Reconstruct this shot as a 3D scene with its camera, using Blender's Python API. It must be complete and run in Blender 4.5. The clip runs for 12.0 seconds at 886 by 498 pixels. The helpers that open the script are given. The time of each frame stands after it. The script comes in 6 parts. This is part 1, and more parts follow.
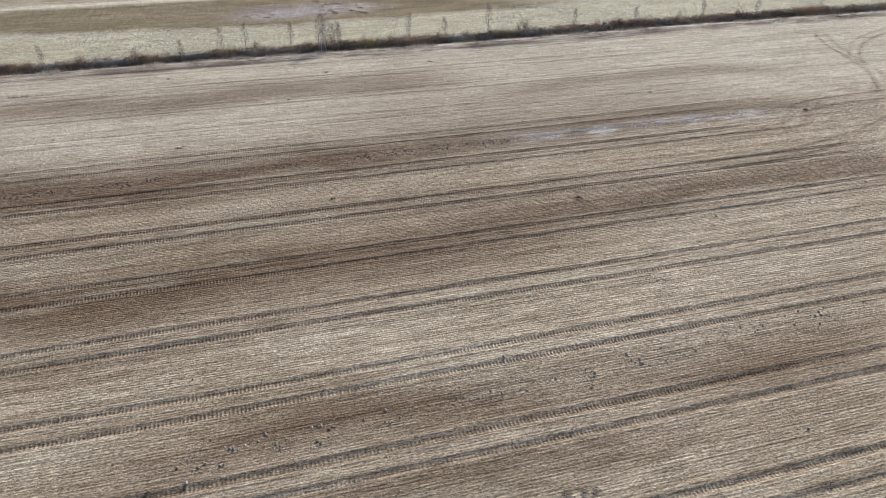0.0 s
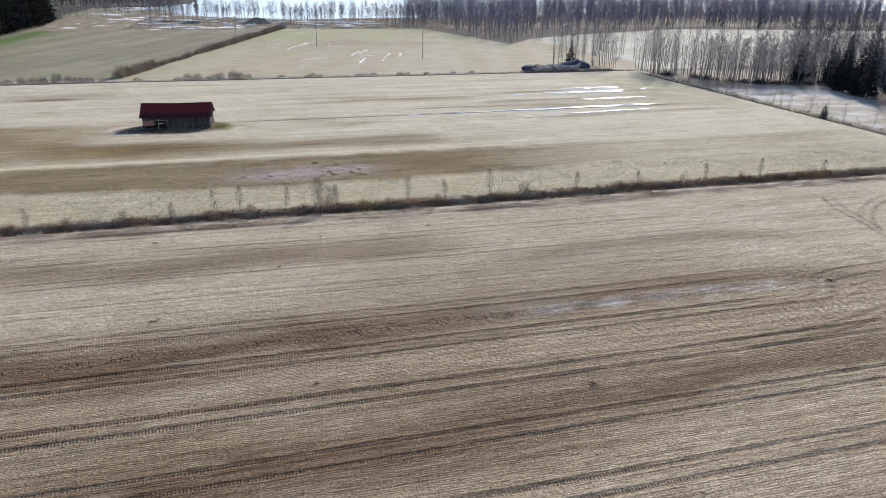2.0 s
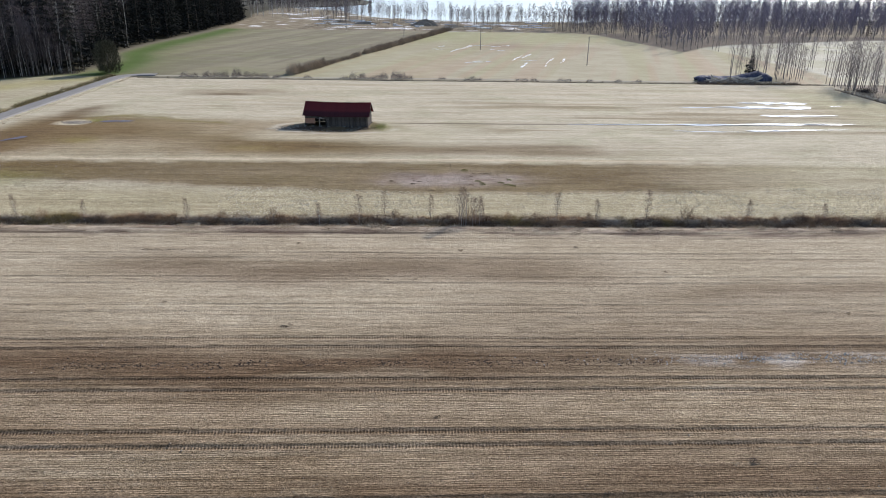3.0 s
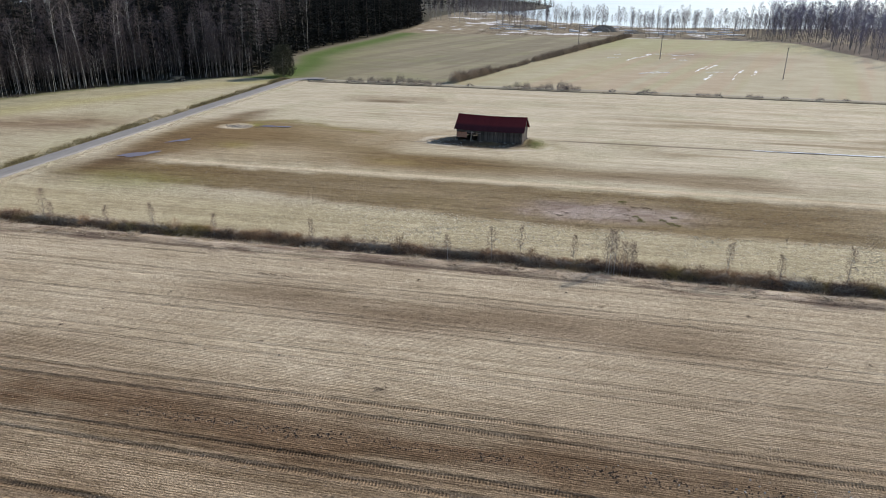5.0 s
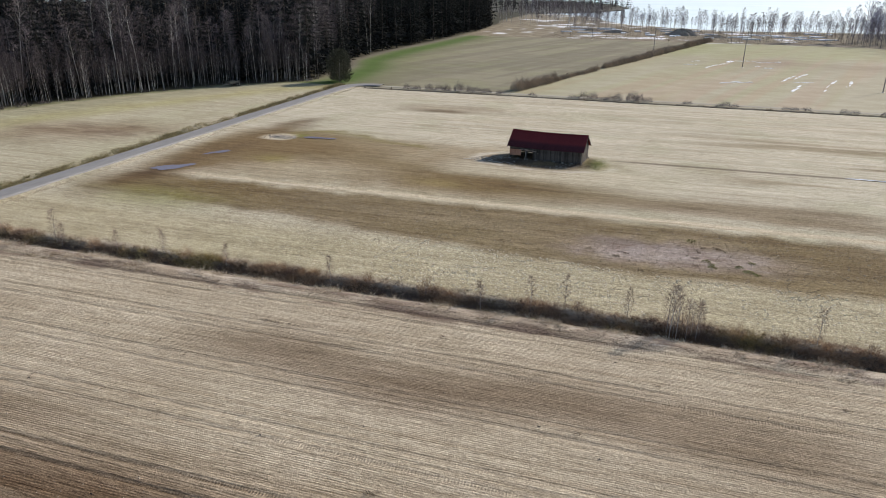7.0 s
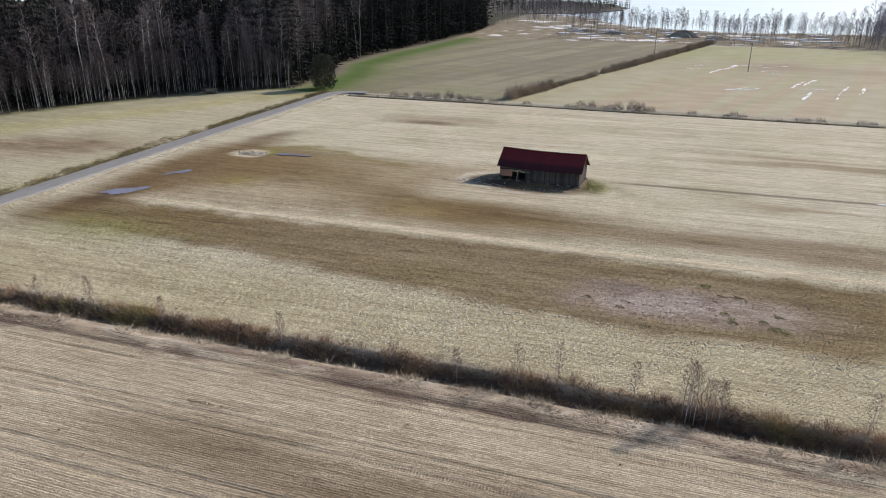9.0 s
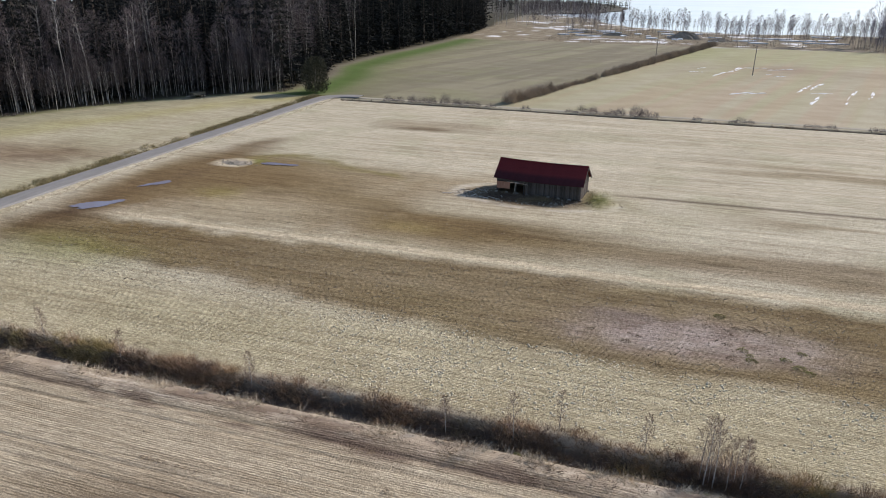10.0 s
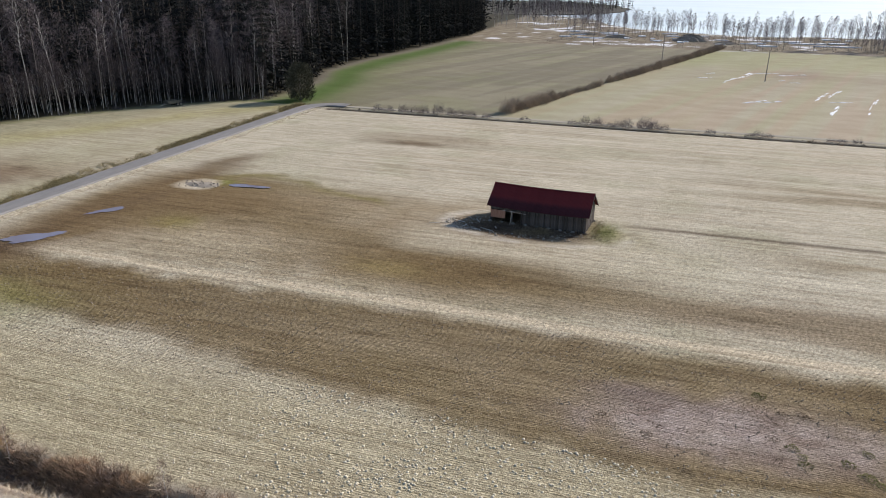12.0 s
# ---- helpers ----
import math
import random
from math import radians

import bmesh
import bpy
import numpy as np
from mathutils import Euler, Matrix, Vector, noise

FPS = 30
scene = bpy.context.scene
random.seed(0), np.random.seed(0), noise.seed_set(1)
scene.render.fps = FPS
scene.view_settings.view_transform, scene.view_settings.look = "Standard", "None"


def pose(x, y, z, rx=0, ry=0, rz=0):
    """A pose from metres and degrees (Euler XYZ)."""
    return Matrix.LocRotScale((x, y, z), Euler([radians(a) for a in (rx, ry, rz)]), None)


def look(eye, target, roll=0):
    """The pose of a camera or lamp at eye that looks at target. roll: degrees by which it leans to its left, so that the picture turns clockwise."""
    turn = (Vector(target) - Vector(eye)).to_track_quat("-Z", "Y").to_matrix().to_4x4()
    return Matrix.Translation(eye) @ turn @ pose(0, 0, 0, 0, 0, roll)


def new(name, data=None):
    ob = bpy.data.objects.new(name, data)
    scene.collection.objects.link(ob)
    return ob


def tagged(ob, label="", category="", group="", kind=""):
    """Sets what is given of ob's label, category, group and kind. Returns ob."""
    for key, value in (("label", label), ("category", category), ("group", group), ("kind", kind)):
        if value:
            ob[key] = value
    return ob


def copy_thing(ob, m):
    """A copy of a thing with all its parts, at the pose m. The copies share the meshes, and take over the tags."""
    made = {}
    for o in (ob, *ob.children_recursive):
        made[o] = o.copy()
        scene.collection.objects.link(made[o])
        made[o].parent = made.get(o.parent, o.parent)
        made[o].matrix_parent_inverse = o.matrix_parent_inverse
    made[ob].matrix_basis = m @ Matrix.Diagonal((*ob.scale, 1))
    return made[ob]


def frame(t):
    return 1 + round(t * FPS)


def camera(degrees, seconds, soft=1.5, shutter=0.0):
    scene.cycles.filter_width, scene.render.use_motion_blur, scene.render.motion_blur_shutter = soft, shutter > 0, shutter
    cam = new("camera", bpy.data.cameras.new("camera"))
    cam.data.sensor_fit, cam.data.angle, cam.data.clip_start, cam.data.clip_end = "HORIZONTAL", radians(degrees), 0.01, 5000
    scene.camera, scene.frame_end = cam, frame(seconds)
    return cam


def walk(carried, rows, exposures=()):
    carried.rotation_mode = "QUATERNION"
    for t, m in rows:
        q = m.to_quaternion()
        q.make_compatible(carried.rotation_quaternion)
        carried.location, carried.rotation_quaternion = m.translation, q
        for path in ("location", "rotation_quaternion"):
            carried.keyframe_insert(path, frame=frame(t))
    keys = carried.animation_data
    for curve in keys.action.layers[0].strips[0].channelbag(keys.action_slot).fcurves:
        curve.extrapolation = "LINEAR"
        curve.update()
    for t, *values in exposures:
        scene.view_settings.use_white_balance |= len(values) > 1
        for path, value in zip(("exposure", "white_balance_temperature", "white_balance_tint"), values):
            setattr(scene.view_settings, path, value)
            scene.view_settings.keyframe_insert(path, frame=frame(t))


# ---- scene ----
cam = camera(64.9, 12.0, 0.95)
# seconds, eye, yaw, pitch, roll
PATH = [
    (0, (0.17, 0.34, 27.37), -15.41, -33.31, 0.5),
    (0.1, (0.24, 0.57, 27.35), -15.38, -31.92, 0.5),
    (0.2, (0.31, 0.79, 27.34), -15.35, -30.68, 0.5),
    (0.3, (0.39, 1.01, 27.32), -15.32, -28.61, 0.6),
    (0.4, (0.46, 1.24, 27.30), -15.29, -27.38, 0.6),
    (0.5, (0.54, 1.47, 27.28), -15.26, -25.27, 0.6),
    (0.6, (0.62, 1.72, 27.26), -15.24, -23.91, 0.6),
    (0.7, (0.70, 1.97, 27.23), -15.23, -22.78, 0.6),
    (0.8, (0.78, 2.23, 27.20), -15.21, -21.75, 0.6),
    (0.9, (0.86, 2.50, 27.17), -15.20, -21.65, 0.6),
    (1, (0.95, 2.78, 27.15), -15.18, -21.62, 0.6),
    (1.5, (1.43, 4.39, 27.11), -15.14, -21.53, 0.6),
    (2, (1.98, 6.34, 27.13), -15.20, -21.42, 0.7),
    (2.1, (2.07, 6.75, 27.13), -15.11, -21.41, 0.7),
    (2.2, (2.15, 7.18, 27.13), -13.91, -21.41, 0.7),
    (2.3, (2.22, 7.61, 27.14), -10.55, -21.41, 0.7),
    (2.4, (2.30, 8.04, 27.14), -7.97, -21.40, 0.7),
    (2.5, (2.40, 8.48, 27.14), -5.21, -21.40, 0.7),
    (2.6, (2.56, 8.91, 27.14), -2.93, -21.39, 0.8),
    (2.7, (2.73, 9.38, 27.14), -2.86, -21.38, 1.0),
    (4.3, (5.08, 17.72, 27.45), 3.78, -21.28, 0.4),
    (4.5, (5.25, 18.75, 27.46), 3.97, -21.31, 0.3),
    (4.6, (5.31, 19.31, 27.46), 5.46, -21.31, 0.3),
    (4.7, (5.37, 19.89, 27.46), 7.14, -21.30, 0.4),
    (4.8, (5.43, 20.46, 27.47), 9.89, -21.29, 0.4),
    (4.9, (5.49, 21.04, 27.47), 11.40, -21.29, 0.5),
    (5, (5.56, 21.61, 27.48), 12.02, -21.28, 0.5),
    (5.5, (5.92, 24.45, 27.57), 12.11, -21.29, 0.4),
    (5.6, (5.96, 25.00, 27.59), 12.25, -21.28, 0.4),
    (5.7, (6.00, 25.55, 27.61), 13.80, -21.28, 0.4),
    (5.8, (6.04, 26.10, 27.62), 16.84, -21.27, 0.4),
    (5.9, (6.07, 26.65, 27.64), 17.59, -21.27, 0.4),
    (6, (6.10, 27.21, 27.67), 17.72, -21.26, 0.4),
    (6.5, (6.27, 30.07, 27.83), 17.84, -21.28, 0.4),
    (7, (6.26, 32.87, 27.96), 17.91, -21.29, 0.4),
    (7.2, (6.19, 34.02, 27.99), 17.87, -21.23, 0.4),
    (8.8, (4.95, 43.59, 28.39), 17.74, -21.28, 0.4),
    (9, (4.76, 44.82, 28.40), 17.78, -21.34, 0.4),
    (9.5, (4.21, 47.97, 28.43), 17.75, -21.37, 0.5),
    (10, (3.60, 51.11, 28.48), 17.70, -21.35, 0.5),
    (10.5, (3.03, 54.14, 28.53), 17.66, -21.35, 0.6),
    (11, (2.49, 57.30, 28.60), 17.66, -21.37, 0.6),
    (11.5, (1.95, 60.47, 28.64), 17.72, -21.38, 0.7),
    (12, (1.41, 63.62, 28.62), 17.75, -21.37, 0.6),
]
walk(cam, [(t, pose(*eye, 90 + pitch, 0, yaw) @ pose(0, 0, 0, 0, 0, roll)) for t, eye, yaw, pitch, roll in PATH],
     [(0, 0.46, 6050, 11.5), (1.0, 0.35, 6050, 12.5), (1.7, 0.33, 6050, 12.5), (2.5, 0.30, 6200, 12.5), (4.5, 0.23, 6550, 11.5), (7.0, 0.24, 6600, 12), (12.0, 0.18, 6550, 14)])

# ---- light: clear spring day, low sun ahead of the camera and to its right ----
SUN_AZ, SUN_EL = 36.0, 28.0          # degrees clockwise from +y, and above the horizon
world = bpy.data.worlds.new("sky")
scene.world = world
world.use_nodes = True
wn, wl = world.node_tree.nodes, world.node_tree.links
sky = wn.new("ShaderNodeTexSky")
sky.sky_type, sky.sun_disc = "NISHITA", False
sky.sun_elevation, sky.sun_rotation = radians(SUN_EL), radians(SUN_AZ)
sky.air_density, sky.dust_density, sky.ozone_density = 1.0, 0.4, 2.0
wn["Background"].inputs["Strength"].default_value = 0.12
wl.new(sky.outputs[0], wn["Background"].inputs["Color"])
sun_data = bpy.data.lights.new("sun", "SUN")
sun_data.energy, sun_data.angle, sun_data.color = 4.7, radians(3.0), (1.0, 0.935, 0.84)
sun = new("sun", sun_data)
a, e = radians(SUN_AZ), radians(SUN_EL)
sun.matrix_world = look((60, 90, 80), (60 - math.sin(a) * math.cos(e), 90 - math.cos(a) * math.cos(e), 80 - math.sin(e)))

# ---- small tools ----
rng = np.random.default_rng(7)
LATTICE = np.random.default_rng(11).random((8, 256, 256))


def vnoise(x, y, size, seed=0):
    """Smooth value noise from 0 to 1, with features of that size in metres."""
    u, v = np.asarray(x) / size + 37.3 * seed, np.asarray(y) / size + 11.7 * seed
    i, j = np.floor(u).astype(int), np.floor(v).astype(int)
    fu, fv = u - i, v - j
    fu, fv = fu * fu * (3 - 2 * fu), fv * fv * (3 - 2 * fv)
    t = LATTICE[seed % 8]
    g = lambda a, b: t[a % 256, b % 256]
    return (g(i, j) * (1 - fu) + g(i + 1, j) * fu) * (1 - fv) + (g(i, j + 1) * (1 - fu) + g(i + 1, j + 1) * fu) * fv


def fbm(x, y, size, seed=0, octaves=3):
    s, w = 0, 0
    for k in range(octaves):
        s, w = s + vnoise(x, y, size / 2 ** k, seed + k) / 2 ** k, w + 0.5 ** k
    return s / w


def step(a, b, x):
    t = np.clip((x - a) / (b - a), 0, 1)
    return t * t * (3 - 2 * t)


def band(x, a, b, soft):
    """1 between a and b, fading over soft metres."""
    return step(a - soft, a + soft, x) * (1 - step(b - soft, b + soft, x))


def raw_mesh(name, verts, faces, smooth=False):
    """A mesh from arrays: verts n x 3; faces m x 3 or m x 4, or a list of such arrays."""
    me = bpy.data.meshes.new(name)
    groups = faces if isinstance(faces, list) else [faces]
    groups = [np.asarray(g, dtype=np.int32) for g in groups if len(g)]
    verts = np.asarray(verts, dtype=np.float32)
    sizes = np.concatenate([np.full(len(g), g.shape[1], dtype=np.int32) for g in groups])
    me.vertices.add(len(verts))
    me.vertices.foreach_set("co", verts.ravel())
    me.loops.add(int(sizes.sum()))
    me.loops.foreach_set("vertex_index", np.concatenate([g.ravel() for g in groups]))
    me.polygons.add(len(sizes))
    me.polygons.foreach_set("loop_start", np.concatenate([[0], np.cumsum(sizes)[:-1]]).astype(np.int32))
    me.polygons.foreach_set("use_smooth", np.full(len(sizes), smooth))
    me.update(calc_edges=True)
    return me


class Geo:
    """Collects arrays of vertices and faces."""

    def __init__(self):
        self.v, self.f3, self.f4, self.n = [], [], [], 0

    def add(self, verts, faces):
        faces = np.asarray(faces)
        (self.f3 if faces.shape[1] == 3 else self.f4).append(faces + self.n)
        self.v.append(np.asarray(verts, dtype=float))
        self.n += len(verts)

    def join(self, other, m=None):
        """Takes in another Geo (packed), turned and moved by the 4 x 4 matrix m."""
        v, f3, f4 = other.packed()
        if m is not None:
            v = v @ m[:3, :3].T + m[:3, 3]
        if len(f3):
            self.f3.append(f3 + self.n)
        if len(f4):
            self.f4.append(f4 + self.n)
        self.v.append(v)
        self.n += len(v)

    def packed(self):
        if not hasattr(self, "joined") or self.joined[3] != self.n:
            self.joined = (np.concatenate(self.v), np.concatenate(self.f3) if self.f3 else np.zeros((0, 3), int),
                         np.concatenate(self.f4) if self.f4 else np.zeros((0, 4), int), self.n)
        return self.joined[:3]

    def box(self, cx, cy, cz, sx, sy, sz, m=None):
        v = np.array([(x, y, z) for x in (-.5, .5) for y in (-.5, .5) for z in (-.5, .5)]) * (sx, sy, sz)
        if m is not None:
            v = v @ m.T
        self.add(v + (cx, cy, cz), [(0, 1, 3, 2), (4, 6, 7, 5), (0, 4, 5, 1), (2, 3, 7, 6), (0, 2, 6, 4), (1, 5, 7, 3)])

    def tube(self, pts, radii, sides=6, cap=True):
        pts, radii = np.asarray(pts, float), np.asarray(radii, float)
        n = len(pts)
        d = np.gradient(pts, axis=0)
        d /= np.linalg.norm(d, axis=1)[:, None] + 1e-9
        ref = np.where(np.abs(d[:, 2:3]) > 0.9, [[1.0, 0, 0]], [[0, 0, 1.0]])
        s = np.cross(d, ref)
        s /= np.linalg.norm(s, axis=1)[:, None] + 1e-9
        u = np.cross(s, d)
        ang = np.arange(sides) * 2 * np.pi / sides
        ring = pts[:, None] + radii[:, None, None] * (s[:, None] * np.cos(ang)[None, :, None] + u[:, None] * np.sin(ang)[None, :, None])
        i, k = np.meshgrid(np.arange(n - 1), np.arange(sides), indexing="ij")
        k2 = (k + 1) % sides
        self.add(ring.reshape(-1, 3), np.stack([i * sides + k, i * sides + k2, (i + 1) * sides + k2, (i + 1) * sides + k], -1).reshape(-1, 4))
        if cap:
            mid = self.n
            self.add(pts[-1:], np.zeros((0, 3), int))
            self.f3.append(np.array([(mid - sides + j, mid - sides + (j + 1) % sides, mid) for j in range(sides)]))

    def blades(self, base, tip, width):
        """Slivers from base to tip (n x 3 each), each one triangle of that width at its root."""
        base, tip = np.asarray(base, float), np.asarray(tip, float)
        d = tip - base
        side = np.cross(d, rng.normal(size=d.shape))
        side *= (np.broadcast_to(width, (len(d),)) / (np.linalg.norm(side, axis=1) + 1e-9) / 2)[:, None]
        v = np.stack([base - side, base + side, tip], 1).reshape(-1, 3)
        self.add(v, np.arange(len(v)).reshape(-1, 3))

    def mesh(self, name, smooth=False):
        v, f3, f4 = self.packed()
        return raw_mesh(name, v, [f3, f4], smooth)


def part(name, data, material, parent=None, label="", **tags):
    """Links a mesh or a Geo as one object, under a thing where a parent is given."""
    if isinstance(data, Geo):
        data = data.mesh(name)
    if material and not data.materials:
        data.materials.append(material)
    ob = new(name, data)
    if parent is not None:
        ob.parent = parent
    return tagged(ob, label, **tags)


def place(x, y, z=0.0, turn=0.0, size=1.0, tall=None):
    """A 4 x 4 array: scaled, turned about the upright and moved."""
    c, s = math.cos(turn), math.sin(turn)
    return np.array([[c * size, -s * size, 0, x], [s * size, c * size, 0, y], [0, 0, size if tall is None else tall, z], [0, 0, 0, 1]])

# ---- materials ----
def material(name, rough=0.9, spec=0.2):
    m = bpy.data.materials.new(name)
    m.use_nodes = True
    b = m.node_tree.nodes["Principled BSDF"]
    b.inputs["Roughness"].default_value, b.inputs["Specular IOR Level"].default_value = rough, spec
    return m, m.node_tree.nodes, m.node_tree.links, b


def coords(n, l, scale=(1, 1, 1), kind="Object"):
    c, mp = n.new("ShaderNodeTexCoord"), n.new("ShaderNodeMapping")
    mp.inputs["Scale"].default_value = scale
    l.new(c.outputs[kind], mp.inputs["Vector"])
    return mp.outputs[0]


def noise_node(n, l, vec, scale, detail=3.0, rough=0.6):
    t = n.new("ShaderNodeTexNoise")
    t.inputs["Scale"].default_value, t.inputs["Detail"].default_value, t.inputs["Roughness"].default_value = scale, detail, rough
    if vec is not None:
        l.new(vec, t.inputs["Vector"])
    return t.outputs["Fac"]


def ramp(n, l, fac, stops):
    r = n.new("ShaderNodeValToRGB")
    els = r.color_ramp.elements
    while len(els) < len(stops):
        els.new(0.5)
    for el, (p, c) in zip(els, stops):
        el.position, el.color = p, (*c, 1) if len(c) == 3 else c
    l.new(fac, r.inputs["Fac"])
    return r.outputs["Color"]


def calc(n, l, op, a, b, c=None):
    m = n.new("ShaderNodeMath")
    m.operation = op
    for i, v in enumerate((a, b) if c is None else (a, b, c)):
        if isinstance(v, (int, float)):
            m.inputs[i].default_value = v
        else:
            l.new(v, m.inputs[i])
    return m.outputs[0]


def blend(n, l, fac, a, b, mode="MIX"):
    m = n.new("ShaderNodeMix")
    m.data_type, m.blend_type = "RGBA", mode
    for key, v in ((0, fac), (6, a), (7, b)):
        if isinstance(v, (int, float)):
            m.inputs[key].default_value = v
        elif isinstance(v, tuple):
            m.inputs[key].default_value = (*v, 1)
        else:
            l.new(v, m.inputs[key])
    return m.outputs[2]


def bump(n, l, b, height, strength, dist):
    k = n.new("ShaderNodeBump")
    k.inputs["Strength"].default_value, k.inputs["Distance"].default_value = strength, dist
    l.new(height, k.inputs["Height"])
    l.new(k.outputs[0], b.inputs["Normal"])


def simple(name, dark, light, scale=3.0, rough=0.9, spec=0.15, stretch=(1, 1, 1), relief=0.0, island=0.0, item=0.0, tints=()):
    """Two-tone material with noise at two scales; island / item: how far the tone varies from piece to piece or from object to object."""
    m, n, l, b = material(name, rough, spec)
    v = coords(n, l, stretch)
    f = calc(n, l, "ADD", calc(n, l, "MULTIPLY", noise_node(n, l, v, scale), 0.6), calc(n, l, "MULTIPLY", noise_node(n, l, v, scale * 0.17), 0.4))
    if island:
        g = n.new("ShaderNodeNewGeometry")
        f = calc(n, l, "ADD", f, calc(n, l, "MULTIPLY", calc(n, l, "SUBTRACT", g.outputs["Random Per Island"], 0.5), island))
    if item:
        g = n.new("ShaderNodeObjectInfo")
        f = calc(n, l, "ADD", f, calc(n, l, "MULTIPLY", calc(n, l, "SUBTRACT", g.outputs["Random"], 0.5), item))
    c = ramp(n, l, f, [(0.3, dark), (0.7, light)])
    for k, tint in enumerate(tints):        # broad patches of other growth
        patch = noise_node(n, l, coords(n, l, (1 + 0.3 * k, 1, 1)), 0.16 + 0.07 * k, 2)
        c = blend(n, l, ramp(n, l, patch, [(0.5, (0, 0, 0)), (0.62, (1, 1, 1))]), c, ramp(n, l, f, [(0.25, tuple(v * 0.45 for v in tint)), (0.75, tint)]))
    l.new(c, b.inputs["Base Color"])
    if relief:
        bump(n, l, b, noise_node(n, l, v, scale * 2), 0.7, relief)
    return m


def ground_material():
    m, n, l, b = material("earth", 0.95, 0.1)
    col = n.new("ShaderNodeVertexColor")
    col.layer_name = "soil"
    at = {}
    for key in ("row", "sweep", "track", "tuft", "wet", "rough"):
        q = n.new("ShaderNodeAttribute")
        q.attribute_name = key
        at[key] = q.outputs["Fac"]
    fine = noise_node(n, l, coords(n, l, (0.45, 5.5, 1)), 1.0, 5, 0.75)          # thin lines along the rows
    lines = noise_node(n, l, coords(n, l, (0.035, 1.5, 1)), 1.0, 4, 0.65)       # broader streaks along the rows
    drill = n.new("ShaderNodeTexWave")                                          # sown rows
    drill.bands_direction, drill.inputs["Scale"].default_value, drill.inputs["Distortion"].default_value = "Y", 1.6, 1.1
    drill.inputs["Detail"].default_value, drill.inputs["Detail Scale"].default_value = 3, 2.4
    l.new(coords(n, l, (0.3, 1, 1)), drill.inputs["Vector"])
    drill = drill.outputs["Fac"]
    grain = noise_node(n, l, coords(n, l, (0.75, 1.3, 1)), 6.5, 4, 0.8)          # clods and straw
    crumb = noise_node(n, l, coords(n, l, (0.8, 1.2, 1)), 15.0, 3, 0.8)         # the smallest clods and stalks
    cell = n.new("ShaderNodeTexVoronoi")                                        # rounded tussocks
    cell.feature, cell.inputs["Scale"].default_value = "F1", 2.9
    l.new(coords(n, l, (0.85, 1.1, 1)), cell.inputs["Vector"])
    knob = calc(n, l, "SUBTRACT", 0.75, cell.outputs["Distance"])
    lump = noise_node(n, l, coords(n, l), 2.2, 3, 0.6)
    blot = noise_node(n, l, coords(n, l, (0.6, 1.2, 1)), 0.16, 4, 0.6)
    tuft = noise_node(n, l, coords(n, l, (0.7, 1.1, 1)), 1.9, 4, 0.7)
    wave = n.new("ShaderNodeTexWave")
    wave.bands_direction, wave.inputs["Scale"].default_value, wave.inputs["Distortion"].default_value = "X", 1.5, 1.3
    wave.inputs["Detail"].default_value = 2
    l.new(coords(n, l, (1, 0.35, 1)), wave.inputs["Vector"])
    tread = calc(n, l, "MULTIPLY_ADD", calc(n, l, "SUBTRACT", wave.outputs["Fac"], 0.5), calc(n, l, "MULTIPLY", lump, 1.3), 0.5)
    c = blend(n, l, calc(n, l, "MULTIPLY", at["row"], 0.95), col.outputs["Color"],
              ramp(n, l, fine, [(0.38, (0.6, 0.57, 0.53)), (0.6, (1.26, 1.26, 1.25))]), "MULTIPLY")
    c = blend(n, l, calc(n, l, "MULTIPLY", at["row"], 0.24), c, ramp(n, l, drill, [(0.15, (0.64, 0.6, 0.55)), (0.7, (1.18, 1.18, 1.17))]), "MULTIPLY")
    c = blend(n, l, calc(n, l, "MULTIPLY", at["sweep"], 0.9), c,
              ramp(n, l, lines, [(0.33, (0.66, 0.62, 0.56)), (0.5, (1.0, 0.99, 0.97)), (0.68, (1.18, 1.18, 1.16))]), "MULTIPLY")
    c = blend(n, l, calc(n, l, "MULTIPLY_ADD", at["rough"], 0.5, 0.26), c, ramp(n, l, grain, [(0.39, (0.42, 0.40, 0.37)), (0.5, (1.0, 0.99, 0.98)), (0.62, (1.5, 1.51, 1.51))]), "MULTIPLY")
    c = blend(n, l, calc(n, l, "MULTIPLY", at["rough"], 0.6), c, ramp(n, l, crumb, [(0.38, (0.6, 0.58, 0.56)), (0.5, (1.0, 1.0, 1.0)), (0.62, (1.4, 1.4, 1.4))]), "MULTIPLY")
    c = blend(n, l, calc(n, l, "MULTIPLY", calc(n, l, "MULTIPLY", at["tuft"], at["rough"]), 0.45), c, ramp(n, l, knob, [(0.1, (0.66, 0.64, 0.58)), (0.4, (1.0, 1.0, 1.0)), (0.65, (1.2, 1.2, 1.19))]), "MULTIPLY")
    c = blend(n, l, 0.25, c, ramp(n, l, lump, [(0.35, (0.72, 0.7, 0.68)), (0.65, (1.2, 1.2, 1.2))]), "MULTIPLY")
    c = blend(n, l, 0.5, c, ramp(n, l, blot, [(0.35, (0.82, 0.8, 0.76)), (0.65, (1.12, 1.13, 1.15))]), "MULTIPLY")
    c = blend(n, l, calc(n, l, "MULTIPLY", at["tuft"], 0.28), c, ramp(n, l, tuft, [(0.35, (0.74, 0.73, 0.7)), (0.7, (1.2, 1.2, 1.2))]), "MULTIPLY")
    c = blend(n, l, calc(n, l, "MULTIPLY", at["track"], 0.3), c, ramp(n, l, tread, [(0.25, (0.5, 0.47, 0.45)), (0.7, (1.45, 1.42, 1.4))]), "MULTIPLY")
